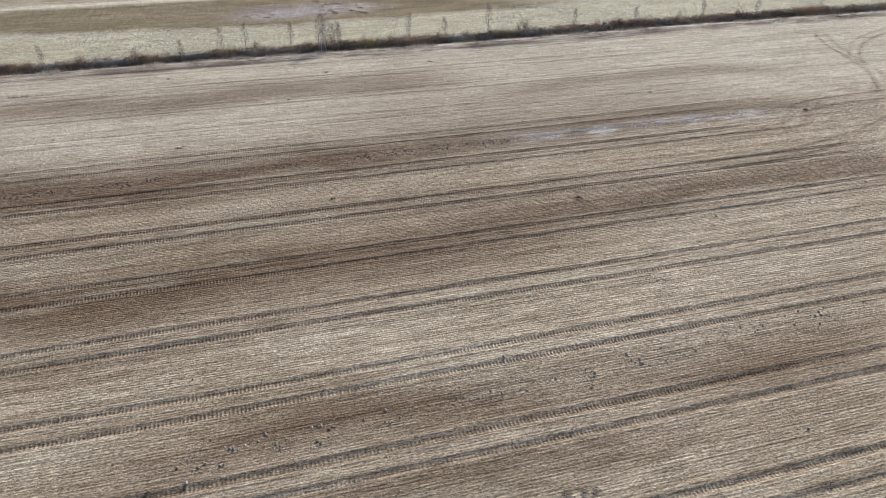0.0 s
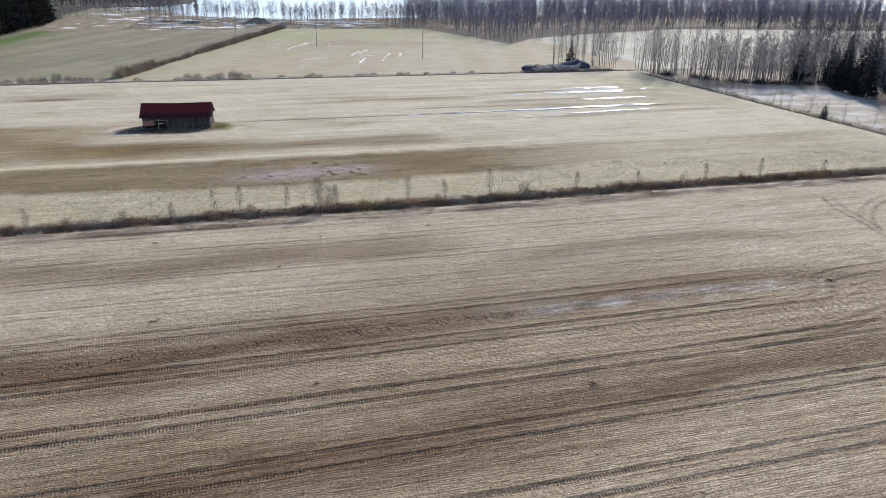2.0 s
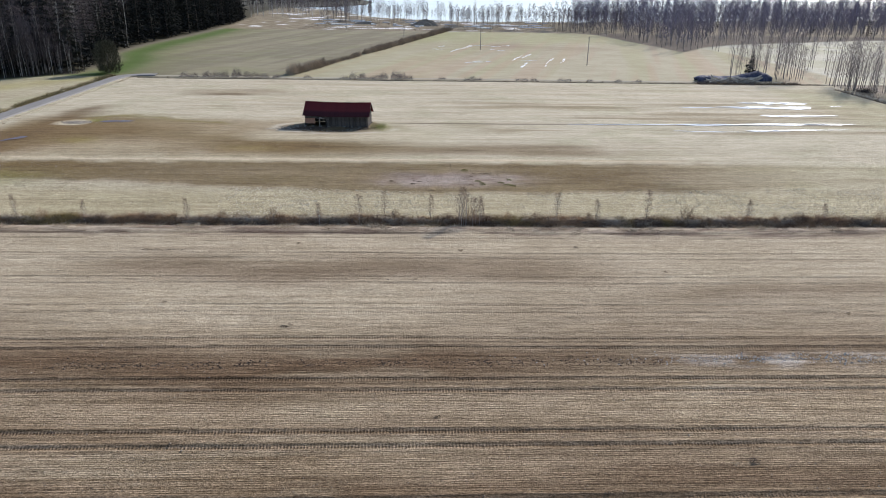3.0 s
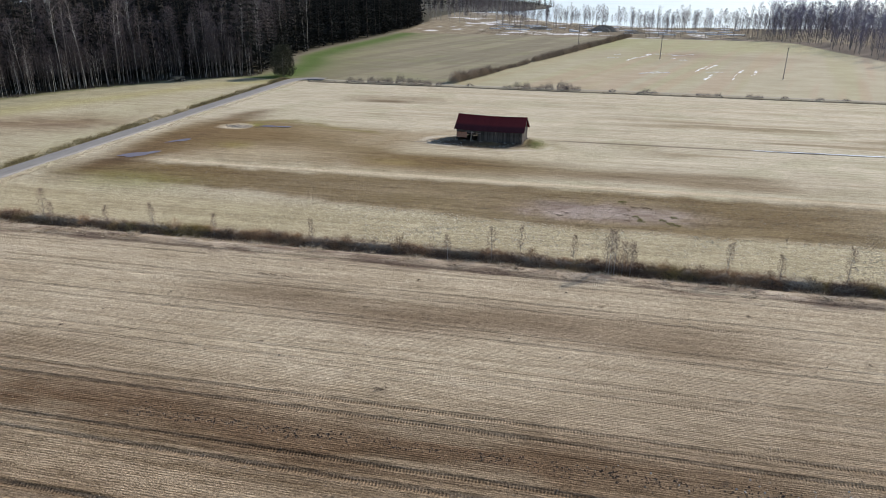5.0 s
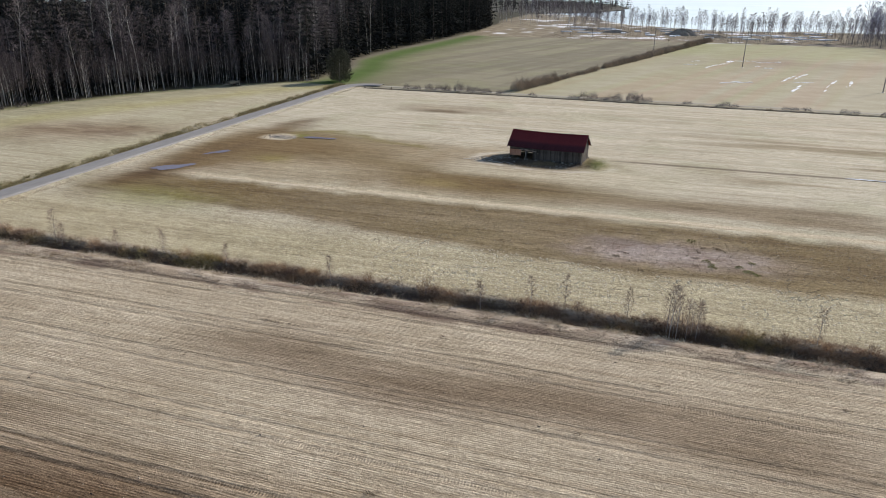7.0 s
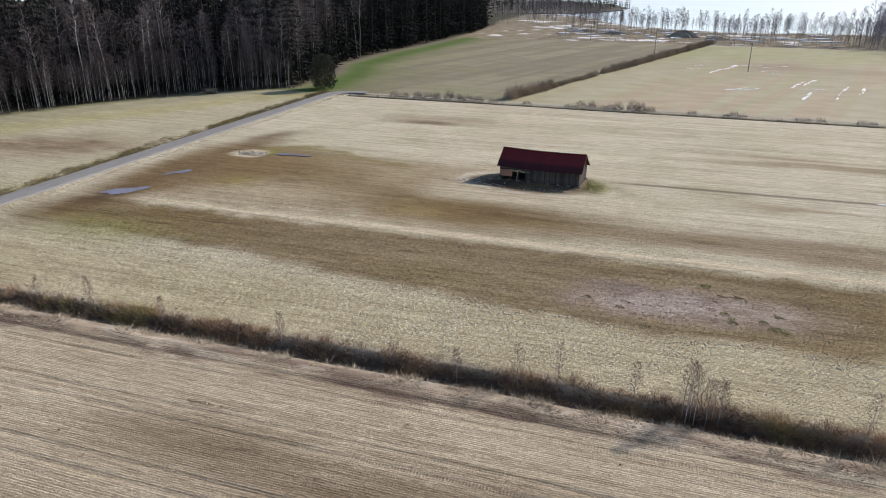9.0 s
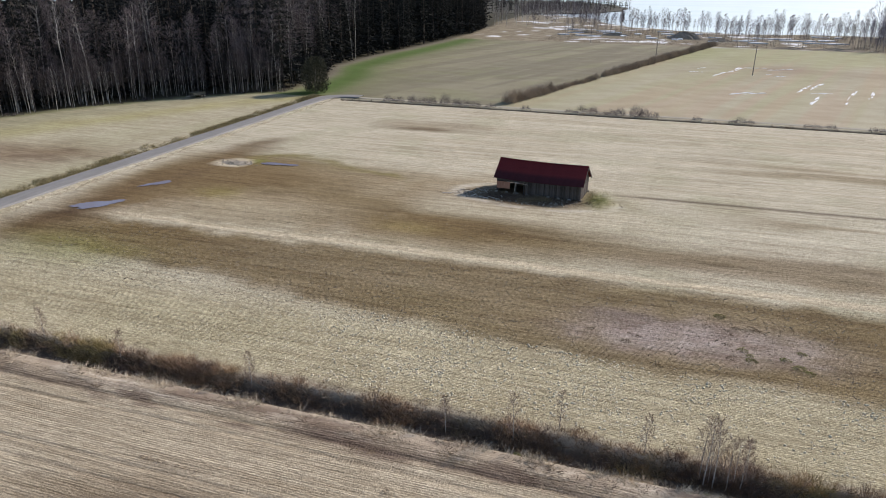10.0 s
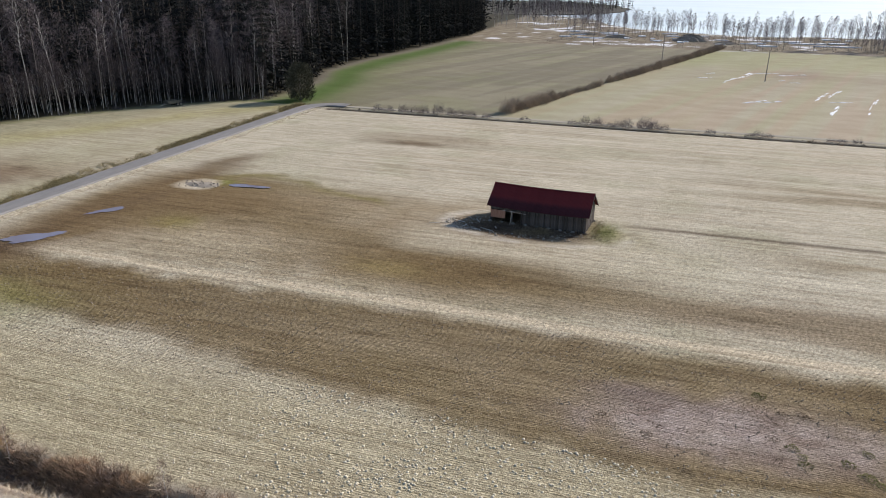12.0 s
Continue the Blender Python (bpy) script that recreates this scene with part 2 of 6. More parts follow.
    l.new(c, b.inputs["Base Color"])
    l.new(calc(n, l, "SUBTRACT", 0.95, calc(n, l, "MULTIPLY", at["wet"], 0.6)), b.inputs["Roughness"])
    h = calc(n, l, "ADD", calc(n, l, "ADD", calc(n, l, "MULTIPLY", grain, calc(n, l, "MULTIPLY_ADD", at["rough"], 0.35, 0.15)), calc(n, l, "MULTIPLY", lump, 0.4)), calc(n, l, "MULTIPLY", calc(n, l, "MULTIPLY", fine, at["row"]), 0.8))
    h = calc(n, l, "ADD", h, calc(n, l, "MULTIPLY", calc(n, l, "MULTIPLY", drill, at["row"]), 0.12))
    h = calc(n, l, "ADD", h, calc(n, l, "MULTIPLY", calc(n, l, "MULTIPLY", tread, at["track"]), 0.8))
    h = calc(n, l, "ADD", h, calc(n, l, "MULTIPLY", calc(n, l, "MULTIPLY", tuft, at["tuft"]), 0.25))
    h = calc(n, l, "ADD", h, calc(n, l, "MULTIPLY", calc(n, l, "MULTIPLY", crumb, at["rough"]), 0.22))
    h = calc(n, l, "ADD", h, calc(n, l, "MULTIPLY", calc(n, l, "MULTIPLY", knob, at["rough"]), calc(n, l, "MULTIPLY", at["tuft"], 0.12)))
    bump(n, l, b, h, 0.9, 0.16)
    return m


def water_material(name, deep, rough, ripple):
    m, n, l, b = material(name, rough, 0.5)
    b.inputs["Base Color"].default_value = (*deep, 1)
    b.inputs["IOR"].default_value = 1.33
    bump(n, l, b, noise_node(n, l, coords(n, l), 1.5, 3), ripple, 0.05)
    return m


EARTH = ground_material()
# lake: the glare of the bright sky is put into its pale base colour
LAKE = simple("glare_pale_lake", (0.60, 0.67, 0.74), (0.72, 0.77, 0.82), 0.02, 0.22, 0.5, (0.3, 1, 1))
# puddle water: base colour lifted to lavender for the sky it should mirror
POOL = water_material("pool_water", (0.22, 0.21, 0.26), 0.05, 0.03)
ICE = simple("wet_old_ice", (0.62, 0.66, 0.72), (0.88, 0.90, 0.93), 0.6, 0.25, 0.5, (0.3, 1, 1))
ASPHALT = simple("asphalt", (0.19, 0.18, 0.17), (0.27, 0.26, 0.25), 2.0, 0.85, 0.3, (1, 0.2, 1), 0.01)
GRAVEL = simple("gravel", (0.30, 0.27, 0.21), (0.44, 0.40, 0.32), 2.5, 0.95, 0.1, (0.3, 1, 1), 0.02)
SNOW = simple("old_snow", (0.72, 0.74, 0.78), (0.9, 0.91, 0.93), 1.0, 0.6, 0.3, relief=0.05)
BIRCH_BARK = simple("birch_bark", (0.22, 0.20, 0.18), (0.72, 0.69, 0.64), 1.2, 0.8, 0.2, (1, 1, 2.2), item=0.2)
DARK_BARK = simple("dark_bark", (0.06, 0.052, 0.05), (0.17, 0.15, 0.145), 1.5, 0.9, 0.1, (1, 1, 0.4), item=0.4)
GREY_BARK = simple("grey_bark", (0.17, 0.15, 0.145), (0.36, 0.32, 0.29), 1.5, 0.9, 0.1, (1, 1, 0.4), item=0.3)
# darker copy of the birch twigs, the wood's shade put into its colour
DARK_TWIG = simple("shade_dark_twigs", (0.06, 0.05, 0.052), (0.135, 0.112, 0.115), 0.6, 1.0, 0.0, island=0.5, item=0.5)
# violet birch twigs, made bluer: distance haze put into their colour
HAZED_TWIG = simple("hazed_birch_twigs", (0.155, 0.14, 0.185), (0.30, 0.265, 0.33), 0.6, 1.0, 0.0, island=0.5)
SHORE_TWIG = simple("shore_birch_twigs", (0.10, 0.085, 0.09), (0.22, 0.185, 0.19), 0.6, 1.0, 0.0, island=0.5)
# pale copy of the birch twigs, lightened to carry distance haze in its colour
TWIG = simple("birch_twigs", (0.26, 0.215, 0.21), (0.50, 0.425, 0.41), 0.6, 0.9, 0.1, island=0.5, item=0.5)
RED_TWIG = simple("reddish_birch_twigs", (0.17, 0.115, 0.095), (0.36, 0.26, 0.22), 0.6, 0.9, 0.1, island=0.5)
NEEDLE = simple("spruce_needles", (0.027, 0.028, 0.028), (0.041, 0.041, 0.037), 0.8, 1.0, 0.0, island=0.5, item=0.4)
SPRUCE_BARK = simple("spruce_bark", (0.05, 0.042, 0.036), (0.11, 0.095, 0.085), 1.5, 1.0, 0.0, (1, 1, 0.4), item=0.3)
PINE = simple("pine_needles", (0.045, 0.046, 0.034), (0.095, 0.092, 0.065), 0.8, 0.95, 0.05, island=0.5, item=0.4)
WILLOW = simple("willow_twigs", (0.22, 0.14, 0.09), (0.54, 0.37, 0.235), 0.35, 0.9, 0.1, island=0.7, item=0.6, tints=((0.44, 0.35, 0.17), (0.27, 0.20, 0.16)))
REED = simple("dry_grass", (0.40, 0.325, 0.225), (0.70, 0.60, 0.46), 0.7, 0.9, 0.1, island=0.6, item=0.3)
WEED = simple("dead_ditch_weeds", (0.11, 0.085, 0.068), (0.33, 0.26, 0.20), 0.35, 1.0, 0.0, island=0.8, tints=((0.22, 0.17, 0.10), (0.28, 0.18, 0.11)))
SEDGE = simple("dark_dry_grass", (0.11, 0.08, 0.06), (0.36, 0.27, 0.19), 0.35, 0.9, 0.1, island=0.8, item=0.3, tints=((0.22, 0.16, 0.13), (0.46, 0.34, 0.20)))
GREEN = simple("green_shrub_leaves", (0.16, 0.17, 0.05), (0.40, 0.40, 0.15), 0.9, 0.8, 0.2, island=0.6, item=0.4)
BOARD = simple("weathered_board", (0.042, 0.036, 0.033), (0.12, 0.105, 0.097), 1.6, 0.9, 0.1, (6, 6, 0.6), 0.01, item=0.32)
RED_SHEET = simple("dull_red_roof_sheet", (0.13, 0.016, 0.017), (0.18, 0.026, 0.026), 0.8, 0.65, 0.2, (0.5, 1, 1), item=0.15, tints=((0.075, 0.016, 0.02),))
EARTH_DARK = simple("headland_soil", (0.04, 0.04, 0.03), (0.09, 0.08, 0.06), 0.05)
PINK_BOARD = simple("pinkish_board", (0.26, 0.125, 0.085), (0.46, 0.255, 0.18), 2.0, 0.85, 0.1, (4, 4, 0.6), item=0.5)
PALE_WOOD = simple("pale_bare_wood", (0.36, 0.32, 0.27), (0.62, 0.57, 0.50), 2.0, 0.85, 0.1, (0.6, 5, 5), item=0.4)
STONE = simple("grey_stone", (0.14, 0.125, 0.11), (0.34, 0.31, 0.27), 2.5, 0.9, 0.2, relief=0.02, item=0.5)
PALE_STONE = simple("pale_stone", (0.25, 0.215, 0.17), (0.42, 0.37, 0.30), 1.5, 0.9, 0.2, relief=0.02, item=0.4)
VERGE = simple("verge_growth", (0.17, 0.145, 0.07), (0.42, 0.35, 0.20), 0.25, 0.9, 0.1, island=0.6, item=0.5)
HEDGE = simple("hedge_twigs", (0.21, 0.168, 0.13), (0.42, 0.34, 0.26), 0.3, 0.9, 0.1, island=0.5, item=0.4)
TUSSOCK = simple("tussock_grass", (0.53, 0.475, 0.35), (0.68, 0.61, 0.465), 0.8, 0.95, 0.1, island=0.5)
CLOD = simple("brown_soil", (0.18, 0.145, 0.11), (0.38, 0.32, 0.25), 1.2, 0.95, 0.1, island=0.3, relief=0.03)
FROSTED = simple("frosted_soil", (0.40, 0.375, 0.35), (0.62, 0.60, 0.575), 1.2, 0.7, 0.3, island=0.5)
DARK_SOIL = simple("dark_wet_soil", (0.06, 0.045, 0.035), (0.13, 0.10, 0.075), 1.2, 0.9, 0.2, island=0.4)
DARK_METAL = simple("dark_painted_steel", (0.03, 0.035, 0.03), (0.07, 0.07, 0.06), 2.0, 0.6, 0.4, item=0.3)
RUBBER = simple("tyre_rubber", (0.02, 0.02, 0.02), (0.04, 0.04, 0.04), 3.0, 0.85, 0.3)
TARP = simple("dark_sheeting", (0.03, 0.035, 0.06), (0.12, 0.13, 0.20), 0.8, 0.8, 0.2, (1, 1, 0.4), relief=0.08)

# ---- ground: one sheet from under the camera to the horizon ----
DITCH_Y, FAR_DITCH_Y, SIDE_DITCH_X, ROAD_X, STRIP_Y = 88.9, 209.3, 118.5, -78.3, 119.0
TRACKS = [28.3 + 6.14 * k for k in range(-2, 10)]          # tractor passes across the stubble field, along x


TURNS = [([(74.6, 79.8), (72.6, 75.0), (72.0, 72.1), (71.3, 68.5), (70.4, 65.5), (68.2, 61.7), (66.6, 59.7)], 1.1),
         ([(76.2, 79.6), (74.2, 75.4), (73.2, 72.0), (72.2, 68.9), (71.6, 65.0), (69.6, 61.0)], 0.8),
         ([(88.0, 78.4), (85.8, 77.8), (82.0, 76.7), (78.2, 74.6), (75.4, 72.2), (73.3, 69.9), (71.5, 67.0)], 1.1),
         ([(87.1, 79.9), (80.0, 77.2), (75.6, 74.2), (71.6, 69.8)], 0.6),
         ([(52.4, 56.3), (53.2, 57.3), (54.3, 58.1), (55.8, 58.5), (57.7, 58.9), (66.8, 59.3), (80, 59.8)], 1.3),
         ([(53.1, 54.3), (53.9, 55.7), (54.9, 56.4), (56.2, 56.8), (59.7, 57.2), (66, 57.3), (80, 57.9)], 1.3),
         ([(40.4, 53.8), (45.4, 53.9), (49.4, 54.0), (51.0, 54.5), (52.6, 56.2)], 0.9),
         ([(39.7, 52.7), (45.4, 52.9), (50.2, 52.9), (52.0, 53.3), (53.1, 54.5)], 0.9),
         ([(36.7, 48.3), (45.5, 48.6), (51.3, 49.6), (56.4, 50.9), (62, 53.2), (68, 56)], 1.0),
         ([(40.1, 46.8), (47.6, 47.5), (51.8, 48.6), (58.8, 51.2), (66, 54.2)], 0.8)]


def off_line(x, y, line):
    """Distance from a line of straight pieces."""
    d = np.full(x.shape, 99.0)
    for (ax, ay), (bx, by) in zip(line, line[1:]):
        ux, uy = bx - ax, by - ay
        t = np.clip(((x - ax) * ux + (y - ay) * uy) / (ux * ux + uy * uy), 0, 1)
        d = np.minimum(d, np.hypot(x - ax - t * ux, y - ay - t * uy))
    return d


def ditch_line(x):
    """The near ditch wanders a little."""
    return DITCH_Y + 0.5 * (vnoise(x, x * 0, 17, 2) - 0.5)


def hedge_x(y):
    return -33.0 + (y - 218.0) * 53.5 / 186.0


def forest_edge(y):
    """x of the border of the dark wood: its trees stand at smaller x."""
    return np.interp(y, [100, 140, 162, 183, 199, 214, 222, 250, 270, 305, 370, 430, 505, 540],
                     [-155, -140, -131, -121, -112, -94, -93, -97, -105, -106, -102, -101, -107, -114])


def east_edge(y):
    """x where the upper field ends and the birches begin."""
    return np.interp(y, [205, 230, 289, 340, 385, 420], [121, 131, 130, 119, 107, 60])


def shore_y(x):
    """y where the lake begins."""
    return np.interp(x, [-200, -90, -60, -45, -22, 30, 108, 200, 400], [700, 660, 620, 570, 530, 497, 508, 540, 600]) + 8 * (vnoise(x, x * 0, 14, 3) - 0.5)


def ruts(x, y, ty):
    """Depth of a pair of wheel ruts, with the soil they pushed up."""
    wander = 0.25 * (vnoise(x, x * 0, 22, int(ty) % 5) - 0.5)
    end = 1 - step(46, 58, x + 6 * LATTICE[4, int(ty), 0])
    d = 0
    for off in (0.0, 1.5):
        q = y - ty - off - wander
        d = d + 0.11 * np.exp(-(q / 0.19) ** 2) - 0.06 * np.exp(-((q - 0.36) / 0.14) ** 2) - 0.04 * np.exp(-((q + 0.36) / 0.14) ** 2)
    return d * end * (1 - 0.5 * step(56, 66, y))


def ground_z(x, y):
    x, y = np.asarray(x, float), np.asarray(y, float)
    z = 0.16 * (fbm(x, y, 30, 1) - 0.5) * step(0, 20, np.abs(y - 0) + 20)
    d = np.abs(y - ditch_line(x))
    z = z - 0.95 * (1 - step(0.4, 1.65, d)) + 0.14 * np.exp(-((y - ditch_line(x) + 2.6) / 0.8) ** 2) * (0.4 + 1.2 * vnoise(x, y, 2.5, 3))
    z = z - 0.7 * (1 - step(0.3, 1.3, np.abs(y - FAR_DITCH_Y))) * step(-75, -72, x)
    z = z - 0.9 * (1 - step(0.4, 1.7, np.abs(x - SIDE_DITCH_X))) * step(92, 97, y) * (1 - step(196, 203, y))
    z = z - 0.35 * (1 - step(0.3, 1.2, np.abs(x - ROAD_X + 3.4))) * step(70, 90, y) * (1 - step(205, 210, y))
    z = z + 0.25 * (1 - step(1.4, 2.6, np.abs(x - ROAD_X))) * step(91, 97, y) * (1 - step(208, 216, y))
    for ty in TRACKS:
        m = np.abs(y - ty - 0.75) < 2.2
        if m.any():
            z = np.array(z)
            z[m] -= ruts(x[m], y[m], ty)
    w = y - shore_y(x)
    return z - 4.0 * step(-6, 30, w) - 0.4 * step(-30, -5, w)


def ground_coords():
    def run(stops):
        out = [stops[0][0]]
        for (p, s), (q, _) in zip(stops, stops[1:]):
            k = max(1, round((q - p) / s))
            out += list(p + (q - p) * (np.arange(k) + 1) / k)
        return np.array(out)
    xs = run([(-4500, 700), (-1000, 100), (-400, 25), (-200, 4), (-140, 1.6), (-90, 1.1), (-60, 0.8), (60, 0.5), (82, 1.2), (125, 2), (200, 12), (440, 90), (1000, 700), (4500, 1)])
    ys = run([(-3000, 600), (-600, 80), (-60, 8), (4, 1.0), (14, 0.13), (62, 0.16), (86, 0.16), (92.5, 0.3), (125, 0.4), (160, 0.6), (215, 1.6), (290, 2.5), (420, 4), (660, 30), (1000, 700), (4500, 1)])
    return xs, ys


def mixed(c, k, colour):
    return c + (np.array(colour) - c) * np.clip(k, 0, 1)[..., None]


def ground_colours(x, y):
    """Base colour, in places with shade put into it, and the strengths of the small patterns, from where a place lies.
    """
    n1, n2, n3 = fbm(x, y, 9, 2), fbm(x, y, 3, 3), fbm(x / 6, y, 2.2, 4)
    n4 = fbm(x / 3, y, 7, 5)
    wob = (n1 - 0.5) * 7 + (n2 - 0.5) * 3
    field = 1 - step(86.0, 87.0, y)
    c = np.zeros(x.shape + (3,)) + (0.448, 0.382, 0.286)
    c = mixed(c, 1 - step(50, 68, y), (0.435, 0.362, 0.268))
    # stubble field: damp dark sweeps along the rows
    c = mixed(c, 0.42 * band(y, 36, 58, 5) * (0.4 + n1), (0.27, 0.20, 0.13))
    c = mixed(c, 0.35 * band(y, 14, 33, 3) * (0.2 + n1), (0.31, 0.24, 0.165))
    c = mixed(c, 0.45 * step(0.45, 0.7, n4) * (1 - 0.6 * step(58, 66, y)), (0.32, 0.25, 0.175))
    for cy, half, x0, x1, k in ((40.5, 2.6, -30, 16, 0.8), (56.0, 3.2, -70, 16, 1.0), (25.4, 1.6, -8, 14, 0.75), (24.6, 1.8, 19, 34, 0.7),
                                (74.5, 2.6, -28, 22, 0.6), (43.4, 2.0, 10, 60, 0.75), (57.6, 1.9, 12, 60, 0.65), (47.5, 1.5, -80, 30, 0.4),
                                (69.5, 1.5, 25, 60, 0.45), (62.0, 3.2, 4, 50, 0.3), (66.5, 2.5, 8, 40, 0.25), (20.5, 1.2, -20, 20, 0.5), (34.5, 1.0, -20, 4, 0.4), (62.5, 1.4, -80, -30, 0.5)):
        q = np.abs(y - cy + 1.2 * (vnoise(x, x * 0, 12, 3) - 0.5) * 2) / (half * 1.35)
        c = mixed(c, min(1.0, k * 1.2) * np.exp(-q ** 2 * 1.1) * band(x, x0, x1, 9) * (0.65 + 0.6 * n3) * field, (0.15, 0.10, 0.062))
    c = mixed(c, 0.3 * step(0.56, 0.75, n3) * field * (1 - 0.7 * step(56, 66, y)), (0.47, 0.41, 0.31))
    c = mixed(c, 0.6 * band(y, 55.9, 57.8, 0.7) * band(x, 25, 52, 6) * step(0.48, 0.62, fbm(x / 3, y, 0.8, 6)), (0.58, 0.545, 0.51))
    track = np.zeros(x.shape)
    for ty in TRACKS:
        m = np.abs(y - ty - 0.75) < 2.2
        xm, ym = x[m], y[m]
        end = 1 - step(46, 58, xm + 6 * LATTICE[4, int(ty), 0])
        wander = 0.25 * (vnoise(xm, xm * 0, 22, int(ty) % 5) - 0.5)
        for off in (0.0, 1.5):
            q = ym - ty - off - wander
            track[m] = np.maximum(track[m], np.exp(-(q / 0.16) ** 2) * end * (0.35 + 0.9 * vnoise(xm, xm * 0 + ty + off, 9, 5)) * (0.4 + 0.7 * LATTICE[5, int(ty), int(off)]) * (1 - 0.65 * step(58, 68, ym)))
    # turning tracks at the end of the field
    for line, k in TURNS:
        (x0, y0), (x1, y1) = np.min(line, axis=0), np.max(line, axis=0)
        m = (x > x0 - 1) & (x < x1 + 1) & (y > y0 - 1) & (y < y1 + 1)
        track[m] = np.maximum(track[m], k * np.exp(-(off_line(x[m], y[m], line) / 0.24) ** 2) * (0.6 + 0.6 * vnoise(x[m], y[m], 1.5, 3)))
    # shadow of the rut edges, put into the soil colour
    c = mixed(c, 0.55 * track * field, (0.16, 0.112, 0.072))
    # meadow beyond the ditch
    mead = step(90.6, 91.6, y + (n2 - 0.5))
    pale = np.zeros(x.shape + (3,)) + (0.55, 0.503, 0.397)
    pale = mixed(pale, 0.5 * step(0.5, 0.75, n1), (0.45, 0.43, 0.305))
    pale = mixed(pale, 0.75 * (1 - step(99, 107, y)), (0.45, 0.395, 0.262))
    low = np.interp(x, [-70, -56, -36, -23, -15, -2, 8, 30, 60], [108, 107, 106, 103.2, 103, 101.6, 100.8, 101.5, 104])
    brown = (0.188, 0.131, 0.058)
    pale = mixed(pale, 0.92 * band(y + (n2 - 0.5) * 2.5, low, 117.2, 1.6) * (1 - step(30, 70, x + wob)) * step(-74, -66, x + wob) * (0.72 + 0.4 * n4), brown)
    pale = mixed(pale, 0.5 * band(y, 104, 117, 2) * band(x, 50, 110, 10) * (0.4 + n4), (0.33, 0.29, 0.17))
    pale = mixed(pale, 0.75 * band(y + wob * 0.5, 120, 150, 5) * (1 - step(-22, 8, x + wob)) * step(-75, -70, x) * (0.6 + 0.6 * n2), (0.36, 0.28, 0.175))
    pale = mixed(pale, 0.35 * band(y + wob * 0.4, 121, 133, 3) * band(x, -10, 50, 14) * (0.4 + n4), (0.33, 0.265, 0.19))
    mid2 = np.interp(x, [-66, -45, -30, -17, 4, 20, 40], [137, 137, 131, 128, 127, 125, 126])
    half2 = np.interp(x, [-66, -45, -30, -17, 4, 20, 34], [9, 8, 4.5, 4.0, 3.2, 2.6, 1.5])
    pale = mixed(pale, 0.72 * np.exp(-((y - mid2 + wob * 0.25) / half2) ** 2 * 0.8) * (1 - step(-14, 14, x + wob)) * step(-76, -70, x) * (0.7 + 0.5 * n4), brown)
    for ex, ey, rx, ry, k in ((-20, 128.5, 15, 4.6, 0.8), (6, 126.3, 17, 2.6, 0.6), (-58, 137, 13, 8, 0.5), (-36, 133, 12, 4, 0.5), (24, 124.5, 9, 1.8, 0.5)):
        pale = mixed(pale, k * np.exp(-((x - ex + wob) / rx) ** 2 - ((y - ey + wob * 0.3) / ry) ** 2) * (0.7 + 0.6 * n4), brown)
    pale = mixed(pale, 0.4 * band(y, 121, 127, 2) * band(x, -54, -36, 6), (0.425, 0.375, 0.27))
    pale = mixed(pale, 0.95 * band(y + (n3 - 0.5) * 0.8, 118.2, 119.7, 0.4) * band(x, -65, 46, 4), (0.60, 0.52, 0.39))
    pale = mixed(pale, 0.6 * np.exp(-(((x + 47 + wob) / 12) ** 2 + ((y - 129 + wob * 0.3) / 5) ** 2)) * (0.5 + n2), (0.46, 0.39, 0.275))
    # the wet hollow along the road
    pale = mixed(pale, 0.9 * np.exp(-((x + 68 + (n1 - 0.5) * 5 - (y - 120) * 0.09) / 5) ** 2) * band(y, 106, 158, 6), (0.16, 0.105, 0.055))
    pale = mixed(pale, 0.75 * np.exp(-(((x + 58 + wob) / 9) ** 2 + ((y - 140) / 7) ** 2)), (0.19, 0.13, 0.07))
    pale = mixed(pale, 0.8 * np.exp(-(((x + 50 + wob) / 16) ** 2 + ((y - 149) / 2.2) ** 2)), (0.21, 0.16, 0.08))
    pale = mixed(pale, 0.55 * np.exp(-(((x + 60 + wob) / 9) ** 2 + ((y - 107) / 4) ** 2)), (0.24, 0.25, 0.06))
    pale = mixed(pale, 0.95 * np.exp(-(((x + 42 + wob) / 8) ** 2 + ((y - 182 + (n2 - 0.5) * 2) / 1.7) ** 2)), (0.13, 0.088, 0.05))
    pale = mixed(pale, 0.55 * np.exp(-(((x + 40 + wob) / 17) ** 2 + ((y - 186) / 4) ** 2)), (0.25, 0.19, 0.12))
    pale = mixed(pale, 0.85 * np.exp(-(((x + 66 + wob * 0.4 - (y - 159) * 0.3) / 2.5) ** 2 + ((y - 160) / 5) ** 2)), (0.17, 0.12, 0.075))
    pale = mixed(pale, 0.8 * np.exp(-((x + 67.2 + (n2 - 0.5) * 1.5 - (y - 121) * 0.12) / 1.9) ** 2) * band(y, 115, 142, 4), (0.10, 0.066, 0.042))
    pale = mixed(pale, 0.72 * band(y + wob * 0.2, np.interp(x, [0, 10, 24], [123.8, 122.6, 122.4]), np.interp(x, [0, 10, 24], [126.4, 128.2, 130.4]), 1.3) * band(x + wob * 0.4, 2, 34, 4) * (0.6 + 0.6 * n4), (0.24, 0.185, 0.12))
    patch = np.exp(-(((x + 21 + wob) / 13) ** 2 + ((y - 127.5 + wob * 0.3) / 4.6) ** 2) ** 2)
    pale = mixed(pale, 0.6 * patch * (0.6 + 0.7 * n4), (0.19, 0.132, 0.065))
    streak = step(0.48, 0.7, fbm(x / 9, y, 0.9, 2)) * band(y, 100, 152, 2) * np.clip((0.48 - pale[..., 0]) * 4, 0, 1)
